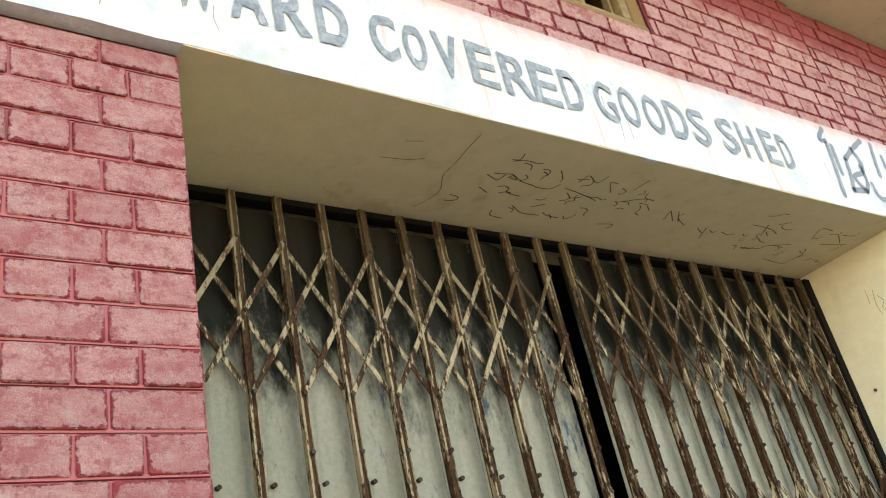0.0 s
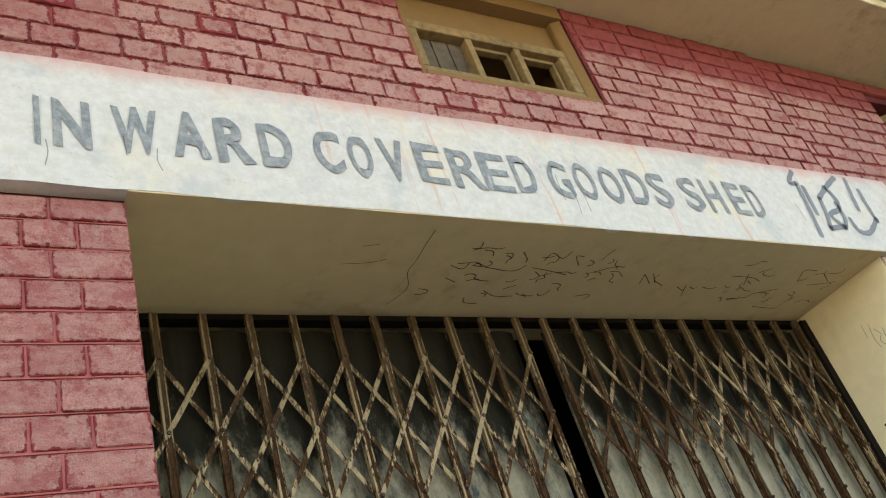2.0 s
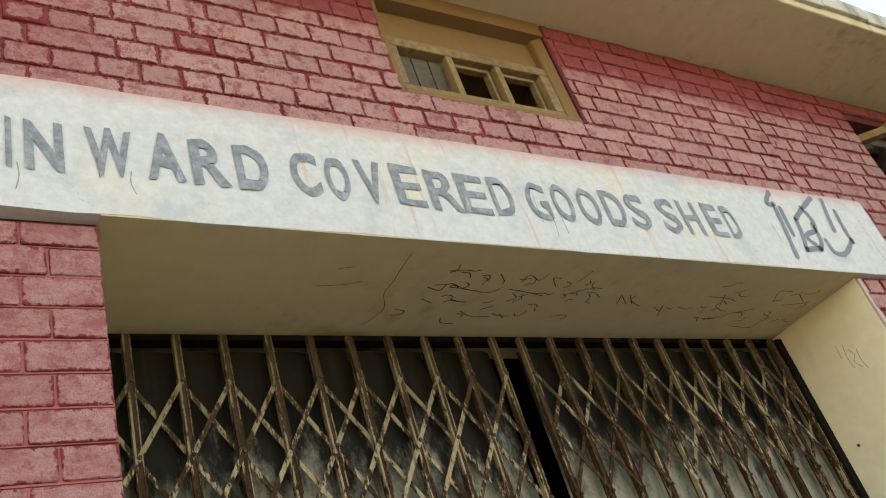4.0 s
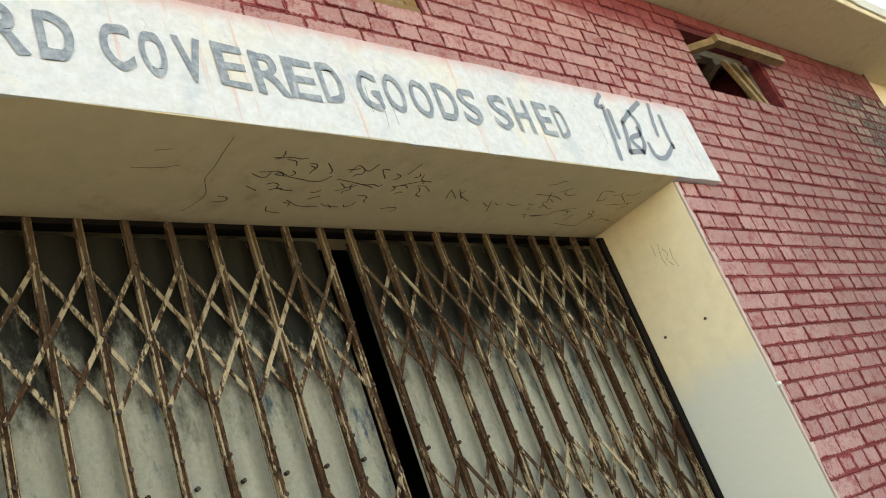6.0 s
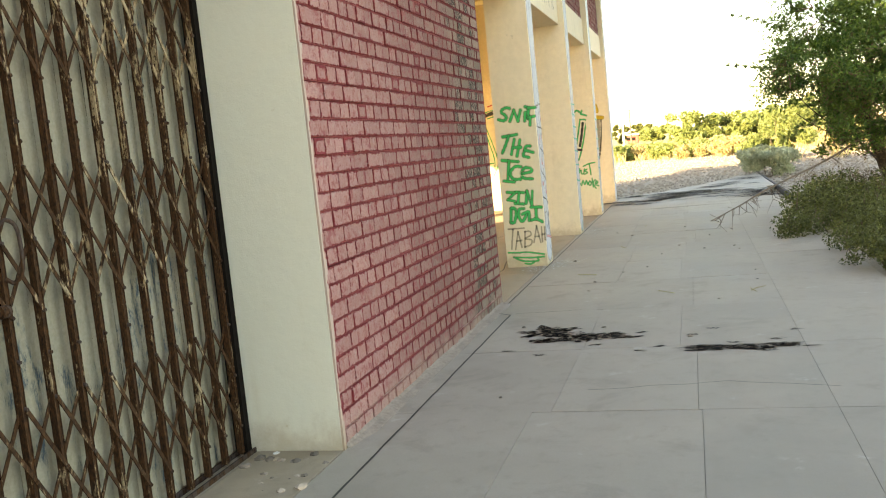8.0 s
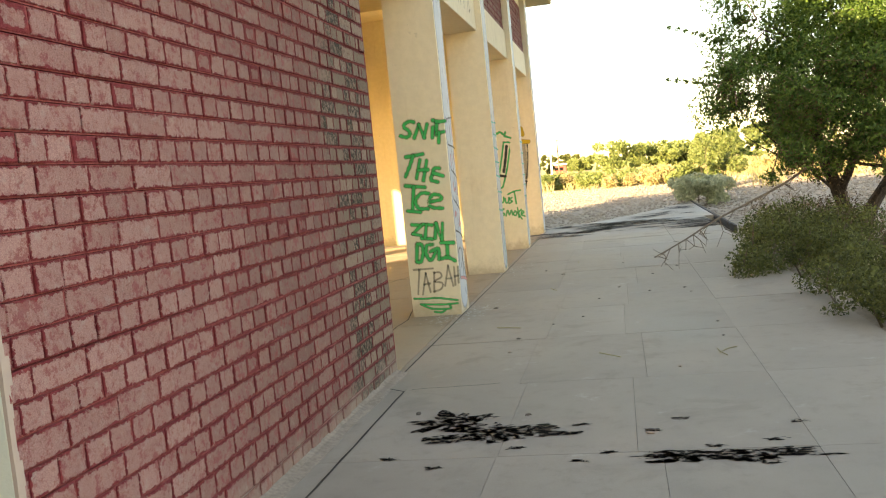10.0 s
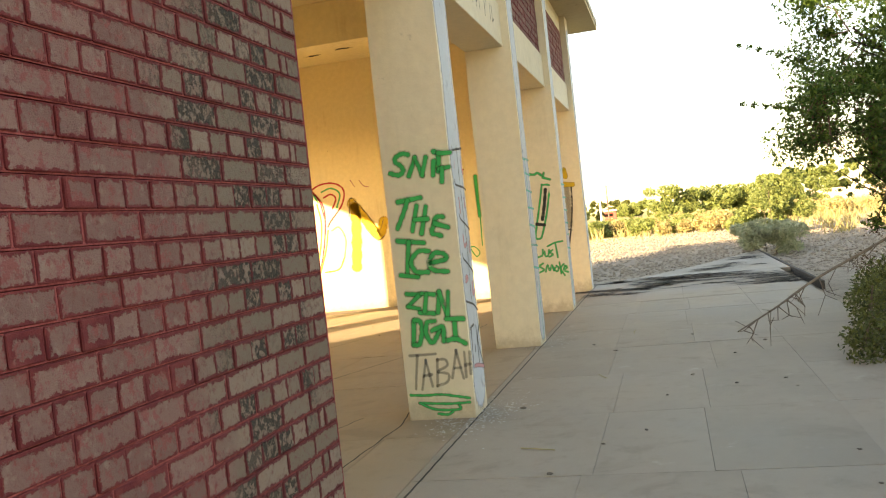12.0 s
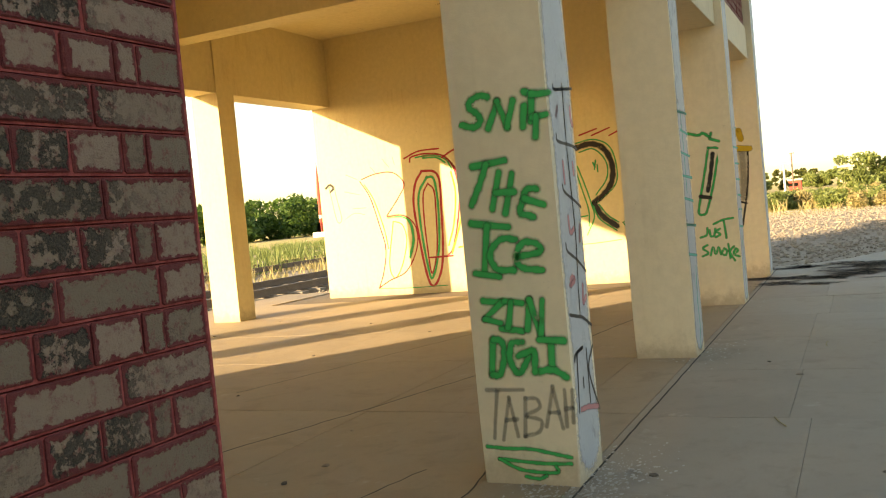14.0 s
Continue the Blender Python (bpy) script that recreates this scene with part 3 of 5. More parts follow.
# ---------------------------------------------------------------- painted sign over the gate
sign = thing("sign_band", "white painted sign band with grey lettering over the gate", "sign", (0, 0, 3.1))
bm = bmesh.new()
slab(bm, SIGN_BOX[0], SIGN_BOX[1], -0.032, 0.012, SIGN_BOX[2], SIGN_BOX[3])
bmesh.ops.subdivide_edges(bm, edges=[e for e in bm.edges if abs(e.verts[0].co.x - e.verts[1].co.x) > 1], cuts=60)
for v in bm.verts:
    if v.co.y < 0:
        v.co.z += 0.006 * noise.noise(v.co * 5) + (0.004 * noise.noise(v.co * 23) if v.co.z < 3.2 else 0)
        v.co.y += 0.001 * noise.noise(v.co * 3)
base = part("plaster_band", bm, SIGN)
base.parent, base.matrix_parent_inverse = sign, sign.matrix_world.inverted()


def lettering(text, x0, x1, z0, z1, y, bold):
    cu = bpy.data.curves.new("text", "FONT")
    cu.body, cu.size = text, 1.0
    cu.offset = bold
    tmp = new("text", cu)
    me = bpy.data.meshes.new_from_object(tmp.evaluated_get(bpy.context.evaluated_depsgraph_get()))
    bpy.data.objects.remove(tmp)
    xs, ys = [v.co.x for v in me.vertices], [v.co.y for v in me.vertices]
    for v in me.vertices:
        u, w = (v.co.x - min(xs)) / (max(xs) - min(xs)), (v.co.y - min(ys)) / (max(ys) - min(ys))
        v.co = (x0 + u * (x1 - x0), y, z0 + w * (z1 - z0) + 0.004 * math.sin(u * 9 + x0 * 5))
    return me


LETTER_PAINT = Mat("weathered grey sign lettering", 0.8, spec=0.2)
_n = LETTER_PAINT.noise(30, 6, 0.75)
_c = LETTER_PAINT.mix(LETTER_PAINT.step(_n, 0.35, 0.7), (0.15, 0.17, 0.19), (0.30, 0.32, 0.32))
_c = LETTER_PAINT.mix(LETTER_PAINT.step(LETTER_PAINT.noise(9, 5, 0.7, stretch=(3, 3, 0.6)), 0.58, 0.7, 0.0, 0.6), _c, (0.5, 0.5, 0.48))
LETTER_PAINT = LETTER_PAINT.color(_c).m
bpy.context.view_layer.update()
for letter, xa, xb in (("I", -3.296, -3.282), ("N", -3.254, -3.165), ("W", -3.113, -2.997), ("A", -2.965, -2.866), ("R", -2.847, -2.743), ("D", -2.723, -2.629), 
                       ("C", -2.560, -2.472), ("O", -2.452, -2.376), ("V", -2.348, -2.259), ("E", -2.224, -2.125), ("R", -2.103, -1.985), ("E", -1.988, -1.879), ("D", -1.860, -1.775), 
                       ("G", -1.713, -1.622), ("O", -1.598, -1.513), ("O", -1.483, -1.391), ("D", -1.363, -1.267), ("S", -1.246, -1.152), ("S", -1.086, -0.991), ("H", -0.965, -0.873), ("E", -0.829, -0.745), ("D", -0.720, -0.653)):
    tilt = random.uniform(-0.006, 0.006)
    ob = mesh_part("painted_letter", lettering(letter, xa, xb, 3.196 + tilt, 3.358 + tilt, -0.0352, 0.036 if xa < -2.6 else 0.030 if xa < -2.24 else 0.016), LETTER_PAINT)
    ob.parent, ob.matrix_parent_inverse = sign, sign.matrix_world.inverted()
URDU = "-315,3477 -375,3414 -340,3404/-331,3413 -353,3287 -386,3128/-301,3392 -321,3247/-24,3478 -138,3407 -236,3339/-234,3335 -256,3254 -290,3169/-146,3411 -117,3352 -141,3288 -232,3248 -186,3185/-138,3319 -144,3238 -187,3178/-287,3173 -177,3190/55,3477 21,3367 4,3298/105,3418 92,3328 88,3240/93,3253 -23,3171 -97,3173 -110,3235"
for line in strokes(URDU):
    into(sign, mesh_part("brush_stroke", stroke_mesh("brush_stroke", [line], 0.029, (0, -0.0325, 0), (1, 0, 0), (0, 0, 1)), LETTER, None, "flowing grey brush stroke of another script"))

# faded, unreadable lettering on the lintel of the second bay
rng = random.Random(77)
bars, x = [], 6.35
while x < 8.45:
    bars.append([(x, 3.0), (x + rng.uniform(-0.01, 0.01), 3.15)])
    if rng.random() < 0.75:
        bars.append([(x, 3.0 + 0.15 * rng.random()), (x + 0.07, 3.0 + 0.15 * rng.random())])
    x += rng.uniform(0.09, 0.15) if rng.random() > 0.12 else 0.24
tagged(mesh_part("faded_lettering", stroke_mesh("faded_lettering", bars, 0.026, (0, 0.03, 0), (1, 0, 0), (0, 0, 1), False), GREY_SPRAY),
       "faded grey lettering on a cream lintel", "lettering", kind="structure")
# paint runs and chips under the sign's letters
runs = []
for k in range(7):
    x = rng.uniform(-3.3, 0.1)
    z = rng.uniform(3.2, 3.3)
    runs.append([(x, z), (x + rng.uniform(-0.004, 0.004), z - 0.04), (x + rng.uniform(-0.006, 0.006), z - rng.uniform(0.06, 0.12))])
ob = mesh_part("paint_run", stroke_mesh("paint_run", runs, 0.0042, (0, -0.0325, 0), (1, 0, 0), (0, 0, 1)), GREY_SPRAY, None, "thin runs of grey paint under the letters")
into(sign, tagged(ob, kind="stuff"))

# scrawl scratched on the soffit of the lintel, and a crack in its plaster
SCRAWL = "-1725,194 -1649,206 -1556,226/-1468,212 -1375,167 -1326,164/-1461,130 -1446,66/-1540,167 -1583,118 -1552,116/-1702,148 -1691,107 -1635,133 -1618,91/-1837,218 -1781,214 -1756,182/-1911,203 -1840,214/-2044,202 -1994,218 -1983,188/-1182,257 -1200,200/-1200,200 -1134,254/-1157,198 -1106,253/-1127,200 -1128,231 -1057,267/-973,270 -925,292 -937,256 -903,329/-907,267 -878,278 -869,265/-840,264 -790,274 -762,260/-633,341 -527,327 -509,300 -391,260/-740,185 -619,190 -554,212/-623,240 -662,168/-329,200 -365,125 -289,120/-246,222 -146,203 -91,187/-217,141 -137,189/-418,391 -268,400 -253,358 -227,316/-1899,379 -1884,407 -1828,414/-1844,334 -1782,364 -1707,361/-1770,320 -1731,296/-613,153 -566,125"
rng = random.Random(4)
lines = [[(-a, b) for a, b in line] for line in strokes(SCRAWL)]
for k in range(54):
    x, y = rng.choice((rng.uniform(-2.15, -1.35), rng.uniform(-0.75, -0.1))), rng.choice((0.13, 0.2, 0.27, 0.35)) + rng.uniform(-0.02, 0.02)
    p, a = [], rng.uniform(-0.4, 0.4)
    for q in range(rng.randint(3, 5)):
        p.append((-x, y))
        a += rng.uniform(-1.3, 1.3)
        x, y = x + 0.02 * math.cos(a) * rng.uniform(0.6, 1.8), y + 0.016 * math.sin(a)
    lines.append(p)
tagged(mesh_part("scrawl", stroke_mesh("scrawl", lines, 0.0048, (0, 0, LINTEL - 0.007), (-1, 0, 0), (0, 1, 0)), CHARCOAL),
       "thin charcoal scrawl on the lintel soffit", "graffiti", kind="structure")
lines = [[(-a, b) for a, b in line] for line in strokes("-2189,35 -2187,108 -2181,184 -2182,247 -2144,326 -2154,384 -2178,430/-2390,129 -2341,115/-2425,220 -2338,207 -2289,187")]
tagged(mesh_part("crack", stroke_mesh("crack", lines, 0.003, (0, 0, LINTEL - 0.007), (-1, 0, 0), (0, 1, 0)), CHARCOAL),
       "thin crack in the plaster of the lintel soffit", "crack", kind="structure")
lines = drawn("0,0 0.05,0.3 0.02,0.6/0.1,0.1 0.2,0.35 0.12,0.5 0.2,0.7/0.25,0.9 0.3,0.5 0.27,0.2/0.4,1 0.42,0.6", 0, 0.16, 2.72, 0.2, 0.16)
ob = tagged(mesh_part("scrawl", stroke_mesh("scrawl", lines, 0.004, (-0.003, 0, 0), (0, -1, 0), (0, 0, 1)), GREY_SPRAY),
            "thin grey scrawl on the jamb", "graffiti", kind="structure")
ob.data.transform(Matrix.Diagonal((1, -1, 1, 1)))
for y, z in ((0.16, 2.458), (0.382, 2.476)):
    tagged(part("nail", bmesh.ops.create_icosphere(b := bmesh.new(), subdivisions=2, radius=0.007, matrix=Matrix.Translation((-0.006, y, z))) and b, IRON),
           "dark nail head in the plaster jamb", "nail", "nails in the jamb")
tagged(part("nail", bmesh.ops.create_icosphere(b := bmesh.new(), subdivisions=2, radius=0.012, matrix=Matrix.Translation((-0.002, -0.006, 2.075))) and b, JAMB),
       "plaster coated nail on the jamb edge", "nail", "nails in the jamb")

# ---------------------------------------------------------------- the collapsible gate
PITCH = 0.143
BANDS = [(2.89, 2.66, 2.43), (2.13, 1.90, 1.665), (1.375, 1.145, 0.91), (0.62, 0.385, 0.15)]
GATE_Y = 0.47


def channel(bm, x, y, z0, z1, part_of):
    """Half of a steel channel: the painted front lip, or the rusted web set back beside it."""
    if part_of == "lip":
        slab(bm, x - 0.0135, x - 0.007, y - 0.013, y + 0.006, z0, z1)
        slab(bm, x + 0.006, x + 0.009, y - 0.011, y + 0.006, z0, z1)
    else:
        slab(bm, x - 0.007, x + 0.006, y - 0.008, y + 0.019, z0, z1)
        slab(bm, x + 0.009, x + 0.0135, y - 0.002, y + 0.016, z0, z1)
    return bm


def gate_leaf(x_edge, direction, label):
    leaf = thing("gate_leaf", label, "gate", (x_edge, GATE_Y, 0), "leaves of the sliding gate")
    xs = [x_edge + direction * PITCH * k for k in range(11)]

    def own(ob):
        ob.parent, ob.matrix_parent_inverse = leaf, leaf.matrix_world.inverted()
        return ob
    for k, x in enumerate(xs):
        lean = x + random.uniform(-0.003, 0.003)
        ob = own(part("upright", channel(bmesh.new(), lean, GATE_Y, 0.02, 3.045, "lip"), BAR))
        into(ob, part("web", channel(bmesh.new(), lean, GATE_Y, 0.02, 3.045, "web"), RUST_SHADE))
        bm = bmesh.new()
        for z in [q for b in BANDS for q in b] + [2.27, 1.52, 0.77]:
            bmesh.ops.create_cone(bm, cap_ends=True, segments=8, radius1=0.0085, radius2=0.006, depth=0.012,
                                  matrix=Matrix.Translation((x, GATE_Y - 0.016, z)) @ Matrix.Rotation(radians(90), 4, "X"))
        own(tagged(part("rivets", bm, IRON), kind="stuff"))
    for top, mid, low in BANDS:
        for k in range(-1, 10):
            for flip in (0, 1):
                a, b = (k, k + 2)
                za, zb = (low, top) if flip else (top, low)
                if a < 0:
                    a, za = 0, (za + zb) / 2
                if b > 10:
                    b, zb = 10, (za + zb) / 2
                if a >= b:
                    continue
                y = GATE_Y + (0.006 if flip else -0.0155)
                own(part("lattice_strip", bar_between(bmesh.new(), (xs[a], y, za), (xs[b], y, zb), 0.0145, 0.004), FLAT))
    for k in range(10):                              # bowed sheet behind each bay
        x0, x1 = sorted((xs[k], xs[k + 1]))
        bm = bmesh.new()
        steps, rows = 6, 9
        grid = [[bm.verts.new((x0 + (x1 - x0) * i / steps,
                               GATE_Y + 0.042 - 0.013 * math.sin(math.pi * i / steps) + 0.004 * noise.noise(Vector((x0 * 9, i * 0.5, j * 0.7))),
                               0.03 + 2.98 * j / rows)) for j in range(rows + 1)] for i in range(steps + 1)]
        for i in range(steps):
            for j in range(rows):
                bm.faces.new((grid[i][j], grid[i + 1][j], grid[i + 1][j + 1], grid[i][j + 1]))
        bmesh.ops.solidify(bm, geom=list(bm.faces), thickness=0.002)
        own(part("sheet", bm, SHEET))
        for z in (2.20, 1.46):
            own(part("sheet_bolt", bmesh.ops.create_cone(b := bmesh.new(), cap_ends=True, segments=6, radius1=0.007, radius2=0.007, depth=0.016,
                     matrix=Matrix.Translation((x0 + 0.045, GATE_Y + 0.024, z)) @ Matrix.Rotation(radians(90), 4, "X")) and b, IRON))
    return leaf, xs, own


left_leaf, lx, own_l = gate_leaf(-1.64, -1, "rusted folding lattice gate leaf with pale green sheets, shut")
right_leaf, rx_, own_r = gate_leaf(-1.512, 1, "rusted folding lattice gate leaf with pale green sheets, wired shut")
for own, x in ((own_l, lx[1] + 0.03), (own_r, rx_[1] + 0.03)):
    bm = bmesh.new()
    tube(bm, smooth([(x - 0.03, GATE_Y - 0.012, 1.20), (x - 0.012, GATE_Y - 0.03, 1.215), (x + 0.012, GATE_Y - 0.045, 1.18), (x + 0.012, GATE_Y - 0.045, 1.06),
                     (x - 0.012, GATE_Y - 0.03, 1.02), (x - 0.03, GATE_Y - 0.012, 1.035)], 4), [0.007] * 21, 6)
    own(part("pull_handle", bm, IRON))
bm = boxed(-1.605, -1.43, GATE_Y - 0.045, GATE_Y - 0.025, 0.93, 0.95, bevel=0.004)
tube(bm, [(-1.44, GATE_Y - 0.035, 0.94), (-1.405, GATE_Y - 0.035, 0.94)], [0.02, 0.02], 10)
own_r(part("bolt", bm, IRON))
rng = random.Random(9)
bm = bmesh.new()
for k in range(5):
    pts = [(-1.56 + 0.055 * math.cos(a) + rng.uniform(-0.006, 0.006), GATE_Y - 0.02 - 0.025 * math.sin(a) ** 2, 1.60 + 0.014 * math.sin(a) + k * 0.008 - 0.02 + rng.uniform(-0.006, 0.006)) for a in [q * math.tau / 10 for q in range(11)]]
    tube(bm, smooth(pts, 2), [0.0022] * (len(smooth(pts, 2))), 5)
pts = smooth([(-1.53, GATE_Y - 0.04, 1.59), (-1.55, GATE_Y - 0.05, 1.53), (-1.53, GATE_Y - 0.05, 1.50), (-1.49, GATE_Y - 0.04, 1.505)], 4)
tube(bm, pts, [0.0022] * len(pts), 5)
tagged(part("tie_wire", bm, WIRE), "twisted wire that ties the two gate leaves together", "wire")
for k, y in enumerate((GATE_Y - 0.03, GATE_Y + 0.035)):
    structure("gate_track", boxed(OPEN_L, -0.004, y - 0.004, y + 0.004, -0.01, 0.022 + 0.002 * k), IRON, "rusted floor track of the gate", "gate track")
# the shade under the lintel is put into the head track's colour
structure("gate_head", boxed(OPEN_L, -0.004, GATE_Y + 0.030, GATE_Y + 0.075, 3.05, LINTEL - 0.008), DARK, "steel head track of the gate, coloured near-black as shade", "gate track")
structure("gate_post", boxed(-0.045, -0.006, GATE_Y - 0.012, GATE_Y + 0.05, 0, 3.045), DARK, "near-black stop post of the gate", "gate post")

# ---------------------------------------------------------------- window, vent and small fittings of the gate wall
window = thing("window_1", "weathered ochre wooden window with three lights above the sign", "window", (-1.62, 0.12, 3.76), kind="structure")


structure("window_lining", boxed(WIN[0], WIN[0] + 0.02, 0.010, 0.3, WIN[2], WIN[3]), OCHRE, "ochre painted side of the window recess", "wall")
bm = boxed(WIN[1] - 0.055, WIN[1] - 0.010, 0.012, 0.3, WIN[2], WIN[3] - 0.02, bevel=0.006)
for v in bm.verts:
    v.co.y += max(0.0, WIN[1] - 0.02 - v.co.x) * 0.6 if v.co.y < 0.05 else 0.0
structure("window_lining", bm, OCHRE, "ochre plaster strip beside the window frame", "wall")
structure("window_lining", boxed(WIN[1] - 0.010, WIN[1], 0.004, 0.3, WIN[2], WIN[3]), MORTAR, "red painted side of the window recess", "wall")
structure("window_lining", boxed(WIN[0] + 0.02, WIN[1] - 0.055, 0.062, 0.3, 4.082, WIN[3]), OCHRE, "stained ochre plaster above the window frame", "wall")
bm = boxed(WIN[0] + 0.02, WIN[1] - 0.010, 0.0, 0.115, WIN[3] - 0.05, WIN[3] + 0.03)
structure("window_lining", bm, OCHRE, "crumbling ochre head of the window recess", "wall")
structure("window_sill", boxed(WIN[0] + 0.02, WIN[1] - 0.010, 0.006, 0.3, WIN[2] - 0.004, WIN[2] + 0.028, bevel=0.006), OCHRE, "plaster sill under the window frame", "wall")
wx0, wx1, wz0, wz1 = WIN[0] + 0.022, WIN[1] - 0.058, WIN[2] + 0.028, 4.082
for dims in ((wx0, wx1, 0.03, 0.10, wz0, wz0 + 0.045), (wx0, wx1, 0.03, 0.10, wz1 - 0.045, wz1),
             (wx0, wx0 + 0.045, 0.03, 0.10, wz0 + 0.045, wz1 - 0.045), (wx1 - 0.045, wx1, 0.03, 0.10, wz0 + 0.045, wz1 - 0.045)):
    into(window, part("window_frame", boxed(*dims, bevel=0.005), WOOD))
for f in (0.36, 0.66):
    x = wx0 + f * (wx1 - wx0)
    into(window, part("mullion", boxed(x - 0.015, x + 0.015, 0.032, 0.095, wz0 + 0.045, wz1 - 0.045, bevel=0.004), WOOD))
for f0, f1 in ((0.39, 0.63), (0.69, 0.93)):
    xa, xb = wx0 + f0 * (wx1 - wx0), wx0 + f1 * (wx1 - wx0)
    for dims in ((xa, xb, 0.06, 0.09, wz0 + 0.046, wz0 + 0.064), (xa, xb, 0.06, 0.09, wz1 - 0.064, wz1 - 0.046), (xa, xa + 0.014, 0.06, 0.09, wz0 + 0.064, wz1 - 0.064), (xb - 0.014, xb, 0.06, 0.09, wz0 + 0.064, wz1 - 0.064)):
        into(window, part("sash", boxed(*dims, bevel=0.003), WOOD))
for k in range(3):
    x = wx0 + 0.052 + k * 0.075
    into(window, part("board", boxed(x, x + 0.07, 0.072, 0.084, wz0 + 0.046, wz1 - 0.046, bevel=0.003), OLDWOOD, None, "grey board nailed over the first light"))

vent = thing("window_2", "broken wooden window frame, open to the dark shed", "window", (1.3, 0.1, 3.76), kind="structure")
for dims in ((VENT[0], VENT[1], 0.10, 0.16, VENT[3] - 0.06, VENT[3]), (VENT[1] - 0.06, VENT[1] - 0.01, 0.08, 0.16, VENT[2], VENT[3] - 0.06)):
    into(vent, part("window_frame", boxed(*dims, bevel=0.005), OLDWOOD))
into(vent, part("loose_rail", bar_between(bmesh.new(), (1.13, -0.045, 4.105), (1.88, -0.06, 4.08), 0.055, 0.05, (0, 0, 1)), WOOD, None, "loose ochre rail hanging out of the frame"))
for k in range(3):
    into(vent, part("rafter", bar_between(bmesh.new(), (0.95 + 0.22 * k, 0.1, 4.12), (1.15 + 0.25 * k, 0.9, 3.95), 0.05, 0.06, (0, 0, 1)), OLDWOOD))
into(vent, part("loose_rail", bar_between(bmesh.new(), (0.93, 0.16, 4.10), (1.15, -0.03, 4.10), 0.05, 0.045, (0, 0, 1)), WOOD, None, "ochre side rail of the broken frame"))
for x, tip in ((1.68, 1.60), (1.60, 1.48)):
    into(vent, part("frame_stile", bar_between(bmesh.new(), (x, 0.07, VENT[2]), (tip, 0.10, VENT[3] - 0.06), 0.035, 0.03, (0, 1, 0)), WOOD, None, "leaning ochre stile of the broken frame"))
into(vent, part("rafter", bar_between(bmesh.new(), (0.9, 0.55, 3.95), (1.8, 0.5, 4.0), 0.05, 0.06, (0, 0, 1)), OLDWOOD))

rng = random.Random(41)
bm = bmesh.new()
z = 0.0
while z < LINTEL - 0.03:                                # ragged plaster overlapping the first bricks beside the jamb
    h = rng.uniform(0.02, 0.09)
    w = max(0.003, rng.gauss(0.011, 0.007))
    slab(bm, 0.0004, 0.0096 + w, -0.0030 - 0.1 * w, 0.006, z, min(z + h, LINTEL - 0.012))
    z += h
structure("jamb_edge", bm, PINKEDGE, "ragged plaster edge where the jamb meets the bricks", "door jamb")

# sand along the foot of the wall and rubble by the jamb
rng = random.Random(21)
for k in range(64):
    x, y, s = -0.02 - abs(rng.gauss(0, 0.32)), rng.uniform(0.0, 0.40), 0.006 + 0.028 * rng.random() ** 3
    bm = bmesh.new()
    bmesh.ops.create_icosphere(bm, subdivisions=1, radius=s)
    for v in bm.verts:
        v.co *= rng.uniform(0.7, 1.2)
        v.co.z = v.co.z * 0.6
    ob = part("rubble", bm, WHITE if k == 5 else (DIRT, TERRA, JOINT)[k % 3])
    ob.matrix_world = pose(x, y, s * 0.35 - 0.01, 0, 0, rng.uniform(0, 360))
    tagged(ob, "small crumbled piece of plaster on the floor by the gate", "rubble", "rubble by the gate")
bm = bmesh.new()
for xa, xb in ((-12.0, OPEN_L - 0.05), (0.03, WALL_END - 0.01)):
    steps = int((xb - xa) / 0.15)
    grid = []
    for i in range(steps + 1):
        x = xa + (xb - xa) * i / steps
        reach = 0.095 * (1 + 0.3 * noise.noise(Vector((x * 1.9, 0, 3)))) * min(1.0, 0.35 + i * 0.3)
        grid.append([bm.verts.new((x, 0.012 - reach * j / 3, h + 0.006 * noise.noise(Vector((x * 2.4, j, 1))))) for j, h in enumerate((0.036, 0.016, 0.006, -0.006))])
    for a, b in zip(grid, grid[1:]):
        for j in range(3):
            bm.faces.new((a[j], a[j + 1], b[j + 1], b[j]))
structure("wall_fillet", bm, DIRT, "sandy cement fillet along the foot of the brick wall", "skirting")

# ---------------------------------------------------------------- graffiti
def graffiti(name, lines, width, origin, right, material, label, curved=True, up=(0, 0, 1)):
    ob = mesh_part(name, stroke_mesh(name, lines, width, origin, right, up, curved), material)
    return tagged(ob, label, "graffiti", kind="structure")


TEXT1 = "green sprayed capitals on the cream column"
FACE = [((c, 0, 0), (0, -1, 0)) for c in COLS]
OUTER = [((c, COL_Y, 0), (1, 0, 0)) for c in COLS]


def sprayed(text, width, place, material, label, name="sprayed_words"):
    width *= 1.08 if material in (GREEN_SPRAY, GREY_SPRAY, PINK_SPRAY) else 1.1
    return graffiti(name, strokes(text), width, *place, material, label)


sprayed("-223,1691 -259,1701 -303,1683 -309,1654 -275,1623 -264,1594 -294,1569 -351,1586/-231,1556 -179,1665/-179,1665 -143,1552/-143,1552 -107,1660/-72,1543 -59,1630/-56,1689 -46,1687/-22,1672 -35,1564/-24,1675 50,1671/-28,1578 32,1582/-10,1580 -21,1496",
        0.05, FACE[0], GREEN_SPRAY, TEXT1)
sprayed("-322,1400 -170,1413/-257,1403 -298,1314 -341,1234/-201,1363 -245,1210/-142,1351 -187,1186/-222,1277 -139,1274/-37,1278 -83,1278 -102,1232 -120,1185 -63,1161/-96,1241 -13,1209",
        0.05, FACE[0], GREEN_SPRAY, TEXT1)
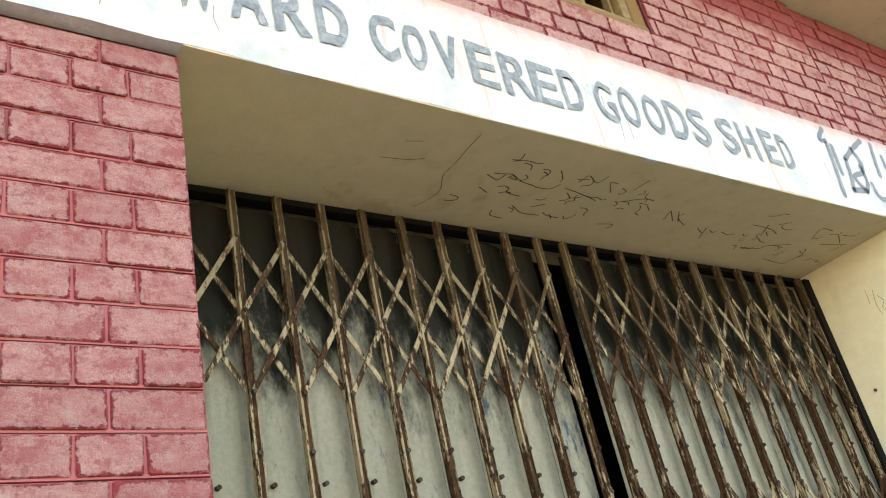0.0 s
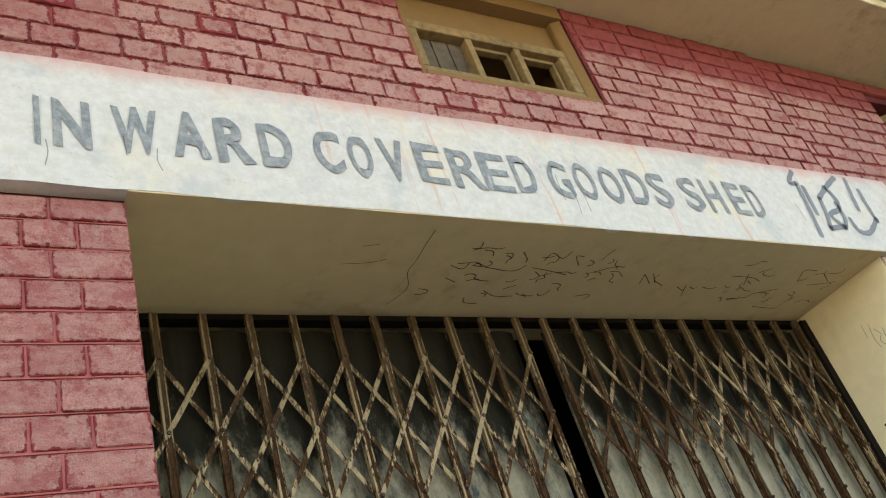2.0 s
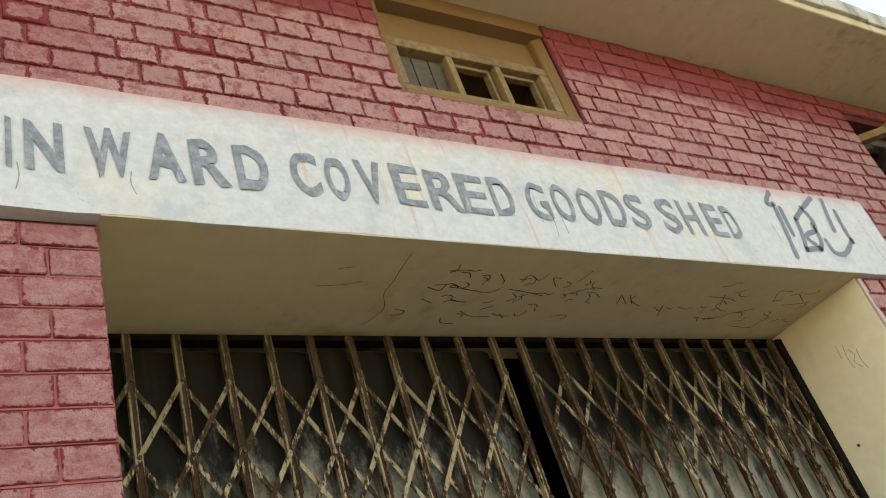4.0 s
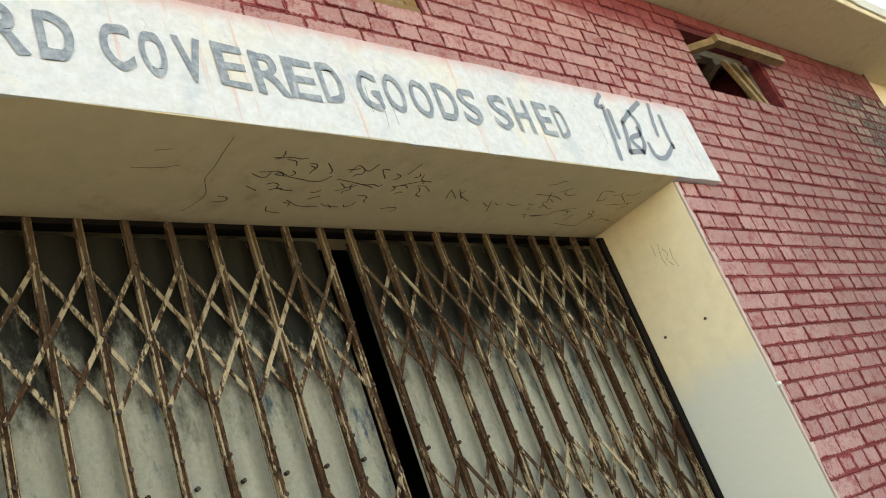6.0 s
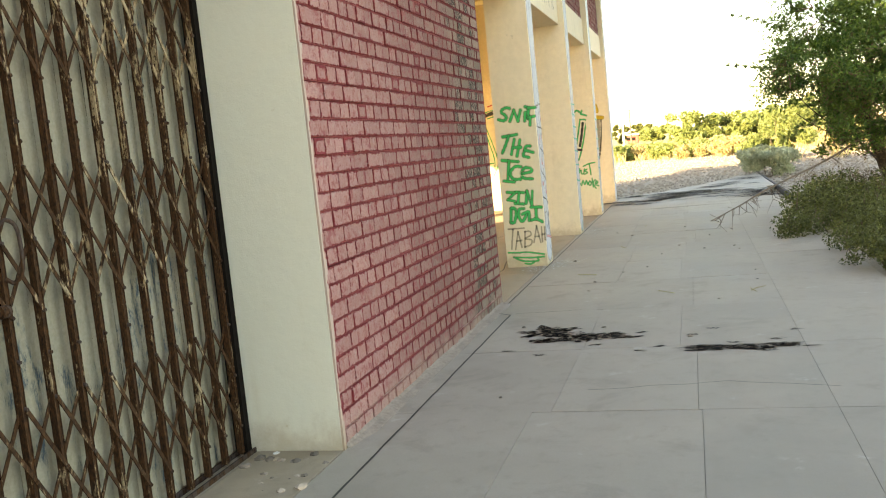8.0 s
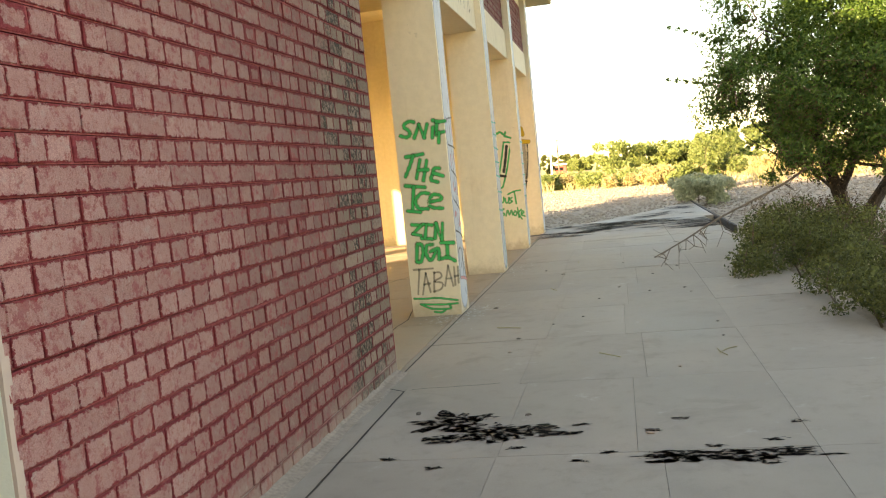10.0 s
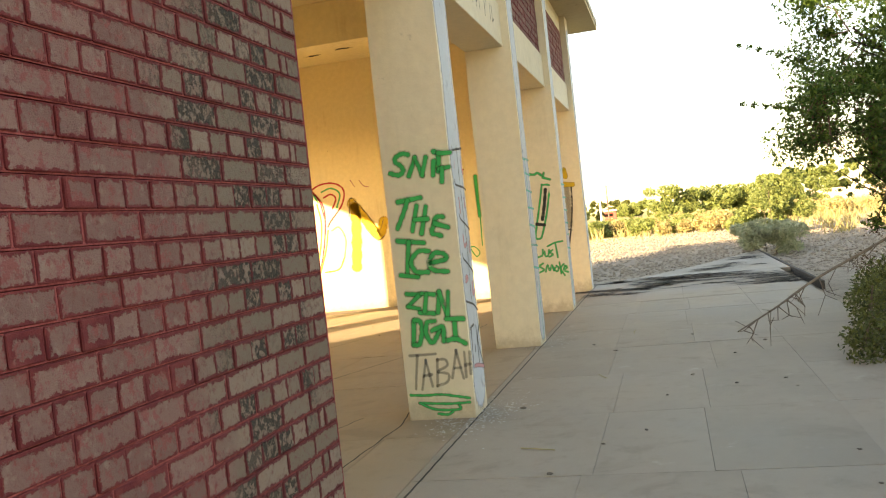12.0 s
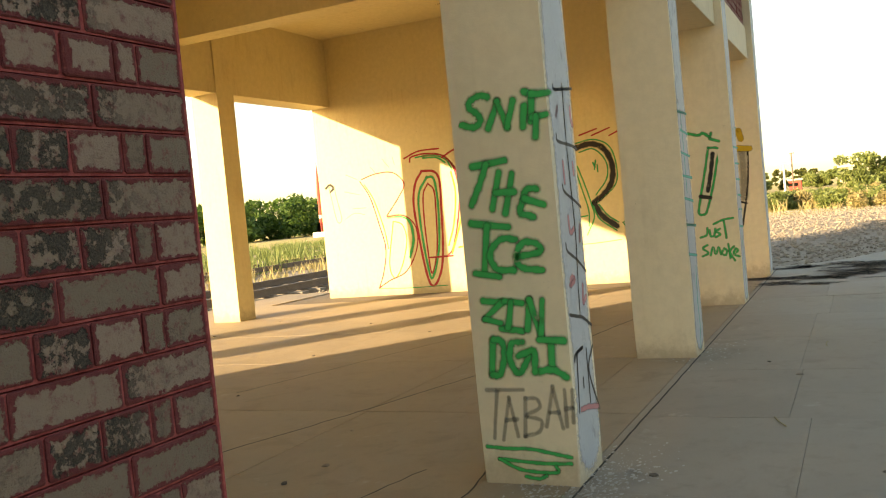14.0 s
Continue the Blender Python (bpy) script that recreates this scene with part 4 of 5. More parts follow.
sprayed("-352,1155 -180,1127/-278,1139 -309,939/-352,936 -242,915/-154,1071 -221,1076 -275,1016 -250,950 -172,940/-146,997 -50,1010 -59,1045 -120,1054 -156,996 -132,948 -45,933",
        0.05, FACE[0], GREEN_SPRAY, TEXT1)
sprayed("-330,813 -240,804/-240,804 -327,733/-327,733 -257,713/-229,808 -150,795/-201,802 -222,692/-254,688 -161,675/-135,679 -115,810/-115,810 -76,653/-76,653 -57,803",
        0.046, FACE[0], GREEN_SPRAY, TEXT1)
sprayed("-299,639 -317,490/-296,642 -260,631 -253,569 -279,489 -314,485/-166,626 -213,622 -228,556 -200,493 -166,518 -135,576/-187,567 -116,586 -119,497/-86,634 22,628/-36,625 -40,504/-96,499 -35,504 20,472",
        0.05, FACE[0], GREEN_SPRAY, TEXT1)
sprayed("-353,419 -181,419/-303,414 -334,205/-292,198 -250,384/-250,384 -222,215/-273,284 -220,290/-174,382 -190,215/-174,382 -123,379 -114,340 -176,305 -111,286 -124,236 -190,215/-88,259 -46,433/-46,433 -15,253/-64,321 -27,321/5,418 3,260/40,418 34,278/5,336 35,341",
        0.024, FACE[0], GREY_SPRAY, "thin grey sprayed capitals on the cream column")
sprayed("-373,166 -275,159 -170,159 -56,139 10,127/8,100 -124,98 -319,112/-319,112 -231,70 -128,58 -56,61 -61,85/-202,38 -143,30 -108,44",
        0.026, FACE[0], GREEN_SPRAY, "green sprayed underline on the cream column", "sprayed_line")
sprayed("-271,808 -282,738 -347,714/-250,783 -243,723 -209,727 -192,796/-147,792 -183,766 -146,734 -194,708/-205,844 -106,882 -10,892/-102,865 -88,694", 0.032, FACE[2], GREEN_SPRAY, "small green sprayed words on a column")
sprayed("-285,632 -333,600 -280,549 -340,518/-260,524 -230,605 -208,533 -174,601 -157,529/-119,585 -145,540 -113,515 -93,560 -119,585/-76,629 -65,482/-22,602 -66,546 -23,456/-23,526 13,553 -7,577 -29,521 25,494", 0.032, FACE[2], GREEN_SPRAY, "small green sprayed words on a column")
sprayed("-198,1632 -99,1609 -127,1461 -180,1234 -256,995 -293,951 -343,973 -313,1129 -244,1416 -198,1632", 0.036, FACE[2], GREEN_SPRAY, "green outlined stick sprayed on a column", "sprayed_shape")
sprayed("-158,1569 -190,1381 -234,1192/-312,1141 -217,1120", 0.05, FACE[2], BLACK_SPRAY, "black fill of a sprayed stick on a column", "sprayed_shape")
sprayed("-384,1801 -289,1772 -237,1788 -178,1746 -158,1779/-174,1723 -87,1689", 0.045, FACE[2], GREEN_SPRAY, "green sprayed squiggle on a column", "sprayed_line")
sprayed("-196,1652 -198,1352 -214,1054", 0.14, FACE[3], GREY_SPRAY, "grey fill of a drawing on the corner column", "sprayed_shape")
sprayed("-122,1680 -141,1346 -185,1051 -256,696/-247,996 -184,976", 0.03, FACE[3], BLACK_SPRAY, "black spray drawing on the corner column", "sprayed_shape")
sprayed("-223,1939 -196,1831/-241,1709 -100,1693", 0.09, FACE[3], YELLOW_SPRAY, "yellow spray mark on the corner column", "sprayed_shape")

# ladder of strokes on the outer faces of the columns
# translucent pale blue strip over each outer face
for c in range(4):
    graffiti("edge_paint", [[(0.18, 0.18), (0.18, 1.5), (0.18, 2.8), (0.18, 4.0)]], 0.36, *OUTER[c], BLUE_TINT, "pale blue wash on the outer face of a column")
sprayed("98,1714 108,1696 240,1707 373,1721/83,1501 98,1473 293,1459 376,1444/106,1284 130,1254 261,1214 358,1181/79,1032 94,999 223,951 348,889/45,730 149,710 231,693 353,642/229,1726 221,1502 230,1252 237,1051 210,852 199,703",
        0.017, OUTER[0], BLACK_SPRAY, "black sprayed ladder on the outer face of a column", "sprayed_line")
sprayed("133,1620 106,1582/318,1628 320,1577 339,1553/143,1382 143,1298/285,1378 289,1333/146,1143 159,1076 214,1090/313,1098 294,1035/91,853 117,882 164,870 107,851/275,832 261,758 312,777/93,311 196,299 356,267",
        0.035, OUTER[0], PINK_SPRAY, "faded pink marks between black rungs", "sprayed_line")
sprayed("58,528 83,553 191,566/97,545 65,306/240,549 238,315/341,547 254,452 371,253/158,434 155,397", 0.02, OUTER[0], BLACK_SPRAY, "black letters on the outer face of a column")
RUNGS = "teal sprayed rungs on the outer face of a column"
sprayed("25,1788 396,1791/76,1656 371,1635/44,1491 389,1469/33,1323 409,1306/25,1160 372,1130/25,967 407,943/17,754 346,719/130,1800 150,1500 140,1200/250,640 200,400 220,200 170,40", 0.022, OUTER[1], TEAL_SPRAY, RUNGS, "sprayed_line")
sprayed("31,1790 426,1832/56,1617 428,1616/84,1450 413,1448/70,1287 399,1279/102,1123 384,1111/100,977 381,961/78,802 359,782/200,790 170,500 200,60", 0.022, OUTER[2], TEAL_SPRAY, RUNGS, "sprayed_line")
sprayed("200,1600 150,1000 220,500", 0.014, OUTER[3], VIOLET_SPRAY, "violet line on the corner column", "sprayed_line")

# large letters on the end wall of the hall
EW = ((END_X, 0, 0), (0, -1, 0))
for text, width, material, label in (
        ("-6149,1808 -5998,1543 -5861,1069 -5813,742/-5681,1174 -5523,1106 -5468,855 -5582,469 -5740,257 -5820,483 -5681,1174",
         0.02, YELLOW_SPRAY, "pale yellow inner line of a sprayed letter"),
        ("-6228,1872 -6066,1596 -5939,1121 -5865,746 -5937,379 -6052,106/-6192,1905 -5918,1969 -5606,1955 -5421,1762 -5547,1547 -5785,1275/-5787,1257 -5477,1249 -5283,1050 -5300,706 -5522,355 -5850,216 -6052,106",
         0.024, RED_SPRAY, "thin red outline of a large sprayed letter"),
        ("-5767,1255 -5508,1242 -5377,1131 -5346,846 -5436,578",
         0.07, GREEN_SPRAY, "green bowl of a large sprayed letter"),
        ("-5009,1820 -5178,1557 -5191,1061 -5136,441 -5069,219 -4911,679 -4855,1303 -4885,1771 -5009,1820",
         0.055, GREEN_SPRAY, "green band of the large round letter"),
        ("-5088,1927 -5219,1742 -5283,1432 -5251,975 -5188,426 -5118,131 -5020,117 -4894,362 -4832,763 -4806,1299 -4791,1726 -4872,1895 -5088,1927",
         0.045, RED_SPRAY, "red outline of the large round letter"),
        ("-5000,1720 -5098,1550 -5121,1146 -5109,693 -5087,329 -5036,344 -4940,681 -4904,1217 -4904,1594 -5000,1720",
         0.03, RED_SPRAY, "red inner outline of the round letter"),
        ("-4580,1864 -4536,1522 -4612,1046 -4733,718/-4427,1395 -4509,1037 -4685,588/-4173,909 -4299,709 -4561,674",
         0.03, YELLOW_SPRAY, "thin yellow line of a sprayed letter"),
        ("-5049,2158 -4807,2160 -4639,2073 -4478,1853 -4465,1515 -4550,1041 -4666,664 -4749,574/-4709,2100 -4490,2201 -4232,2200 -4063,2066 -4122,1815 -4357,1552 -4419,1462/-4443,1974 -4304,2017 -4222,1931 -4302,1767/-5100,545 -4679,548",
         0.035, RED_SPRAY, "red outline of a sprayed letter on the end wall"),
        ("-5042,2128 -4812,2112 -4666,2018/-4473,2074 -4292,2121 -4141,2008 -4218,1777/-4355,1388 -4217,1432 -4119,1211 -4173,909",
         0.04, GREEN_SPRAY, "green line inside a sprayed letter"),
        ("-5283,2092 -5244,2169 -4970,2192 -4680,2123 -4534,1930 -4469,1622/-5378,2157 -5115,2244 -4756,2247",
         0.03, RED_SPRAY, "red arc above the sprayed letters"),
        ("-5175,2152 -4874,2154 -4657,2067 -4557,1897",
         0.035, GREEN_SPRAY, "green arc above the sprayed letters"),
        ("-3896,1743 -3898,1457 -3930,1078 -3970,719",
         0.2, YELLOW_SPRAY, "broad yellow stroke sprayed on the end wall"),
        ("-3938,1823 -3789,1617 -3634,1382 -3512,1219 -3439,1334 -3396,1453",
         0.19, YELLOW_SPRAY, "broad yellow zigzag sprayed on the end wall"),
        ("-4014,1602 -3958,1911 -3812,1772 -3646,1545 -3511,1313 -3445,1373 -3389,1518/-3719,1344 -3612,1219 -3520,1144 -3414,1200",
         0.018, BLACK_SPRAY, "thin dark outline of the yellow zigzag"),
        ("-2544,1997 -2320,2028 -2134,1940 -2030,1707 -2051,1464 -2176,1288 -2337,1179/-2332,1145 -2238,972 -2035,806",
         0.1, BLACK_SPRAY, "thick black letter sprayed on the end wall"),
        ("-2538,2062 -2272,2088 -2056,1972 -1971,1717 -1997,1418 -2250,1204 -2339,1163/-2499,1925 -2284,1950 -2117,1758 -2122,1512 -2302,1283/-2273,1140 -2161,981 -2005,861/-2358,1131 -2275,925 -2041,741/-2544,1722 -2451,1422 -2382,1150 -2357,957 -2482,709/-2581,1685 -2506,1386 -2432,1071 -2444,839/-2612,978 -2456,990",
         0.028, GREEN_SPRAY, "green outline of the black letter"),
        ("-2310,1755 -2283,1686/-2266,1783 -2294,1654/-2247,1715 -2247,1616",
         0.03, GREEN_SPRAY, "small green dabs beside the black letter"),
        ("-2477,2171 -2216,2237/-2292,2148 -2025,2229/-2035,2116 -1914,2166",
         0.026, RED_SPRAY, "red dashes above the sprayed letters"),
        ("-3923,2222 -3856,2100/-3764,2203 -3695,2100 -3608,2071",
         0.02, PINK_SPRAY, "faded red dashes above the zigzag"),
        ("-1725,2030 -1719,1363",
         0.09, GREEN_SPRAY, "dark green bar of the last sprayed letter"),
        ("-1710,1362 -1724,868/-1941,852 -1845,696 -1781,764 -1865,863 -1941,852",
         0.025, GREEN_SPRAY, "green line under the last sprayed letter"),
        ("-6053,97 -5552,80 -4814,88/-2580,574 -2323,581 -1986,605",
         0.018, GREEN_SPRAY, "green base line under the sprayed letters"),
        ("-6833,1838 -6743,1848 -6701,1637 -6642,1292 -6734,1261 -6800,1646 -6833,1838",
         0.022, GREY_SPRAY, "grey crayon shape drawn on the end wall"),
        ("-6890,1825 -6807,1874 -6747,1811 -6809,1760",
         0.05, BLACK_SPRAY, "black tip of the drawn crayon"),
        ("-6483,2010 -6277,1914/-6536,1734 -6262,1661/-6566,1285 -6383,1363 -6193,1328/-6011,2090 -5927,1989/-5778,2193 -5668,2053/-5589,2208 -5562,2078/-6406,1441 -6159,1437",
         0.014, GREY_SPRAY, "thin grey rays round a sprayed letter")):
    sprayed(text, width, EW, material, label, "wall_letter")

# flaking paint on the hall ceiling and tar on the walkway
def blot(name, x, y, z, rx, ry, material, label, seed, flip=1):
    r2 = random.Random(seed)
    bm = bmesh.new()
    n = 64
    ring = []
    for k in range(n):
        a = k * math.tau / n
        rr = 0.62 + 0.75 * noise.noise(Vector((math.cos(a) * 2.0, math.sin(a) * 2.0, seed))) + 0.35 * noise.noise(Vector((math.cos(a) * 6, math.sin(a) * 6, seed + 9)))
        ring.append(bm.verts.new((x + rx * max(0.12, rr) * math.cos(a), y + ry * max(0.12, rr) * math.sin(a), z)))
    bm.faces.new(ring[::flip])
    bmesh.ops.solidify(bm, geom=list(bm.faces), thickness=0.002)
    return tagged(part(name, bm, material), label, "stain", kind="structure")


blot("tar_stain", 2.38, -0.56, 0.0035, 0.22, 0.26, TAR, "dried black tar spilled on the walkway", 3)
blot("tar_stain", 2.16, -0.82, 0.0045, 0.24, 0.42, TAR, "dried black tar spilled on the walkway", 8)
blot("tar_stain", 1.74, -1.82, 0.0035, 0.12, 0.5, TAR, "dried black tar spilled on the walkway", 12)
for k in range(14):
    blot("tar_fleck", 1.98 + random.uniform(-0.35, 0.4), -0.95 + random.uniform(-1.2, 0.6), 0.003, 0.03, 0.06, TAR, "fleck of black tar on the walkway", 30 + k)
for k in range(40):
    blot("tar_stain", random.uniform(13.2, 15.9), random.uniform(-3.0, -0.2), 0.003 + 0.0002 * k, random.uniform(0.08, 0.3), random.uniform(0.25, 0.8), TAR, "thin tar smear at the end of the walkway", 60 + k)
for k in range(7):
    blot("flaked_paint", 13.4 + random.uniform(-0.8, 0.9), 4.6 + random.uniform(-1.3, 1.2), CEIL - 0.001, 0.08, 0.22, DARK, "patch of flaked paint on the hall ceiling", 100 + k)
SPLASH = plain("thin white splash", (0.52, 0.49, 0.43), 0.9, scale=60)
for x, y, spread, count in ((COLS[0] + 0.1, -0.12, 0.20, 520), (COLS[0] - 0.12, 0.1, 0.14, 260), (COLS[1] + 0.2, -0.12, 0.2, 240), (COLS[2] + 0.2, -0.12, 0.2, 40)):
    r8 = random.Random(int(x * 10))
    bm = bmesh.new()
    for k in range(count):
        px, py = x + r8.gauss(0, spread * 1.3), min(y + r8.gauss(0, spread * 0.55), 0.34)
        size, turn, n = r8.uniform(0.002, 0.014) * r8.random() + 0.0015, r8.uniform(0, 6), 7
        bm.faces.new([bm.verts.new((px + size * r8.uniform(0.5, 1.8) * math.cos(turn + q * math.tau / n), py + size * r8.uniform(0.4, 1.0) * math.sin(turn + q * math.tau / n), 0.0066)) for q in range(n)])
    tagged(part("paint_splash", bm, SPLASH), "pale flecks of wash at the foot of a column", "stain", kind="stuff")

# cracks in the concrete
def crack(points, width, label, z=0.0, stray=1.0):
    r7 = random.Random(int(points[0][0] * 10))
    line = []
    for a, b in zip(points, points[1:]):
        n = max(2, int((Vector(b) - Vector(a)).length / 0.09))
        line += [tuple(Vector(a).lerp(Vector(b), k / n) + Vector((r7.uniform(-0.012, 0.012), r7.uniform(-0.008, 0.008))) * stray) for k in range(n)]
    me = stroke_mesh("crack", [line], width, (0, 0, z), (1, 0, 0), (0, 1, 0), False)
    me.transform(Matrix.Translation((0, 0, 0.001)))
    tagged(mesh_part("crack", me, CHARCOAL), label, "crack", kind="structure")


crack([(-4.5, -0.17), (0.5, -0.17), (3.05, -0.165), (3.14, -0.048), (7, -0.048), (12, -0.048), (15.6, -0.048)], 0.014, "open joint between the wall strip and the walkway", 0.0, 0.3)
crack([(3.6, 0.5), (5.6, 0.42), (6.6, 0.56)], 0.012, "crack in the hall floor")
crack([(5.2, 2.4), (7.2, 1.75), (9.0, 1.2), (11, 0.9)], 0.016, "long crack across the hall floor")
crack([(4.6, 1.1), (6.0, 0.75)], 0.010, "short crack in the hall floor")
crack([(7.6, 3.2), (10.5, 2.3)], 0.012, "crack in the hall floor")
crack([(3.1, -0.2), (3.14, -0.8)], 0.008, "crack across a walkway slab")
crack([(0.9, -1.0), (1.0, -1.7), (0.85, -2.3)], 0.006, "fine crack across a walkway slab")

# ---------------------------------------------------------------- plants
def leaf_cloud(name, centres, count, size, material, seed, squash=0.8, spread=0.5):
    """Many small leaf blades scattered over clumps, as one mesh."""
    r3 = np.random.default_rng(seed)
    c = np.array([q[:3] for q in centres])
    rad = np.array([q[3] for q in centres])
    pick = r3.choice(len(c), count, p=rad ** 2 / (rad ** 2).sum())
    d = r3.normal(size=(count, 3))
    d /= np.linalg.norm(d, axis=1, keepdims=True)
    p = c[pick] + d * (rad[pick] * (1 - spread * r3.random(count) ** 1.5))[:, None] * np.array([1, 1, squash])
    a = r3.normal(size=(count, 3))
    a /= np.linalg.norm(a, axis=1, keepdims=True)
    b = np.cross(a, r3.normal(size=(count, 3)))
    b /= np.linalg.norm(b, axis=1, keepdims=True)
    s = (size * r3.uniform(0.6, 1.4, count))[:, None]
    quad = np.stack([p - a * s, p + b * s * 0.42, p + a * s, p - b * s * 0.42], 1).reshape(-1, 3)
    me = bpy.data.meshes.new(name)
    idx = np.arange(count * 4)
    me.vertices.add(count * 4)
    me.vertices.foreach_set("co", quad.ravel())
    me.loops.add(count * 4)
    me.loops.foreach_set("vertex_index", idx)
    me.polygons.add(count)
    me.polygons.foreach_set("loop_start", idx[::4])
    me.update(calc_edges=True)
    me.materials.append(material)
    return me


def grow(bm, start, way, length, radius, depth, rng, tips, wander=0.35):
    p, d = Vector(start), Vector(way).normalized()
    pts, radii = [p.copy()], [radius]
    n = 5
    for k in range(n):
        d = (d + Vector([rng.uniform(-wander, wander) for _ in range(3)]) * 0.5 + Vector((0, 0, 0.05))).normalized()
        p = p + d * length / n
        pts.append(p.copy())
        radii.append(radius * (1 - 0.6 * (k + 1) / n))
    tube(bm, pts, radii, 7 if radius > 0.02 else 4)
    tips.append((pts[-1], length))
    if depth:
        for k in range(rng.randint(2, 3)):
            i = rng.randint(2, n)
            side = (d + Vector([rng.uniform(-1, 1) for _ in range(3)]) * 0.9).normalized()
            grow(bm, pts[i], side, length * rng.uniform(0.55, 0.8), radii[i] * 0.7, depth - 1, rng, tips, wander)


def crown_clumps(count, seed):
    """Leafy clumps of the tree, leaning out over the walkway higher up."""
    r6, out = random.Random(seed), []
    while len(out) < count:
        z = r6.uniform(1.15, 5.0)
        edge = -2.85 if 1.6 < z < 3.6 else -3.3 if z >= 3.6 else -3.6
        x, y = r6.uniform(8.9, 12.6), r6.uniform(-6.5, edge)
        if ((x - 10.9) / 2.1) ** 2 + ((y + 5.0) / 2.5) ** 2 < 1.05:
            out.append((x, y, z, r6.uniform(0.26, 0.50)))
    # leafy ends that hang low in front of the trunks
    return out + [(r6.uniform(9.3, 10.6), r6.uniform(-5.4, -3.35), r6.uniform(0.75, 1.5), r6.uniform(0.14, 0.26)) for _ in range(34)]


def shade(x, y, label):
    rng = random.Random(15)
    ob = thing("tree", label, "tree", (x, y, -0.1))
    tips = []
    stems = (([(x, y, -0.14), (x - 0.02, y + 0.08, 0.35), (x - 0.05, y + 0.28, 0.95), (x, y + 0.34, 1.5), (x + 0.1, y + 0.2, 2.3)], 0.105),
             ([(x + 0.1, y - 0.15, -0.14), (x + 0.15, y - 0.35, 0.3), (x + 0.2, y - 0.75, 0.9), (x + 0.3, y - 1.0, 1.8), (x + 0.3, y - 1.1, 2.7)], 0.095),
             ([(x - 0.03, y + 0.1, 0.5), (x - 0.3, y - 0.05, 1.0), (x - 0.5, y - 0.2, 1.7), (x - 0.6, y - 0.3, 2.5)], 0.06))
    for pts, r in stems:
        curve = smooth(pts, 4)
        bm = tube(bmesh.new(), curve, [r * (1 - 0.55 * k / len(curve)) for k in range(len(curve))], 9)
        for v in bm.verts:
            v.co += Vector((noise.noise(v.co * 7), noise.noise(v.co * 7 + Vector((5, 0, 0))), 0)) * r * 0.3
        into(ob, part("trunk", bm, BARK))
        bm = bmesh.new()
        for k in range(7):
            i = rng.randint(len(curve) // 3, len(curve) - 1)
            way = Vector((rng.uniform(-1, 1), rng.uniform(-1, 1), rng.uniform(-0.1, 0.9)))
            grow(bm, curve[i], way, rng.uniform(0.7, 1.2), r * 0.3, 1, rng, tips)
        into(ob, tagged(part("boughs", bm, BARK), kind="stuff"))
    clumps = crown_clumps(250, 3)
    sprays, bm = [], bmesh.new()
    for k in range(150):                                    # arching shoots that fray the outline
        c = rng.choice(clumps)
        a = Vector(c[:3])
        way = Vector((rng.uniform(-1, 0.6), rng.uniform(-0.1, 1.0), rng.uniform(-0.35, 0.55))).normalized()
        n = rng.uniform(0.5, 0.95)
        pts = [a + way * n * q / 6 - Vector((0, 0, 0.10 * (q / 6) ** 2 * n)) for q in range(7)]
        tube(bm, pts, [0.006 - 0.0007 * q for q in range(7)], 4)
        sprays += [(*p, 0.075 - 0.006 * q) for q, p in enumerate(pts) if q > 1]
    into(ob, tagged(part("shoots", bm, TWIG), kind="stuff"))
    into(ob, mesh_part("crown", leaf_cloud("crown", clumps, 250000, 0.027, LEAF, 5, 0.75, 0.95)))
    into(ob, mesh_part("shoot_leaves", leaf_cloud("shoot_leaves", sprays, 26000, 0.022, LEAF, 6, 0.7, 0.95)))
    dry = [c for c in clumps if c[2] < 2.3 and c[0] < 11.2]
    into(ob, mesh_part("dry_undergrowth", leaf_cloud("dry_undergrowth", [(c[0], c[1], c[2] - 0.1, c[3]) for c in dry], 20000, 0.016, DRYLEAF, 16, 0.9, 0.95), None, None, "brown dry leaves under the crown"))
    bm = bmesh.new()
    for c in clumps[::2]:
        tip = min((t for t, _ in tips), key=lambda t: (t - Vector(c[:3])).length)
        mid = (tip + Vector(c[:3])) / 2 + Vector((rng.uniform(-0.1, 0.1), rng.uniform(-0.1, 0.1), rng.uniform(-0.05, 0.1)))
        tube(bm, [tip, mid, Vector(c[:3])], [0.012, 0.008, 0.004], 4)
        for q in range(4):
            tube(bm, [Vector(c[:3]), Vector(c[:3]) + Vector((rng.uniform(-1, 1), rng.uniform(-1, 1), rng.uniform(-0.7, 0.7))) * c[3] * 1.25], [0.004, 0.0015], 3)
    into(ob, tagged(part("twigs", bm, TWIG), kind="stuff"))
    return ob


shade_tree = shade(10.9, -4.42, "thorny tree with small dark green leaves beside the walkway")
rng = random.Random(81)
low_scrub = [(8.3 + rng.uniform(-1.25, 1.7), 0, rng.uniform(0.02, 0.60), rng.uniform(0.10, 0.26)) for _ in range(90)]
low_scrub = [(x - 0.25, -2.42 - 0.22 * (x - 7.0) - z * 0.25 - rng.uniform(0, 1.15), z * min(0.68, 0.35 + 0.4 * (x - 7.0)), r * 0.85) for x, _, z, r in low_scrub]


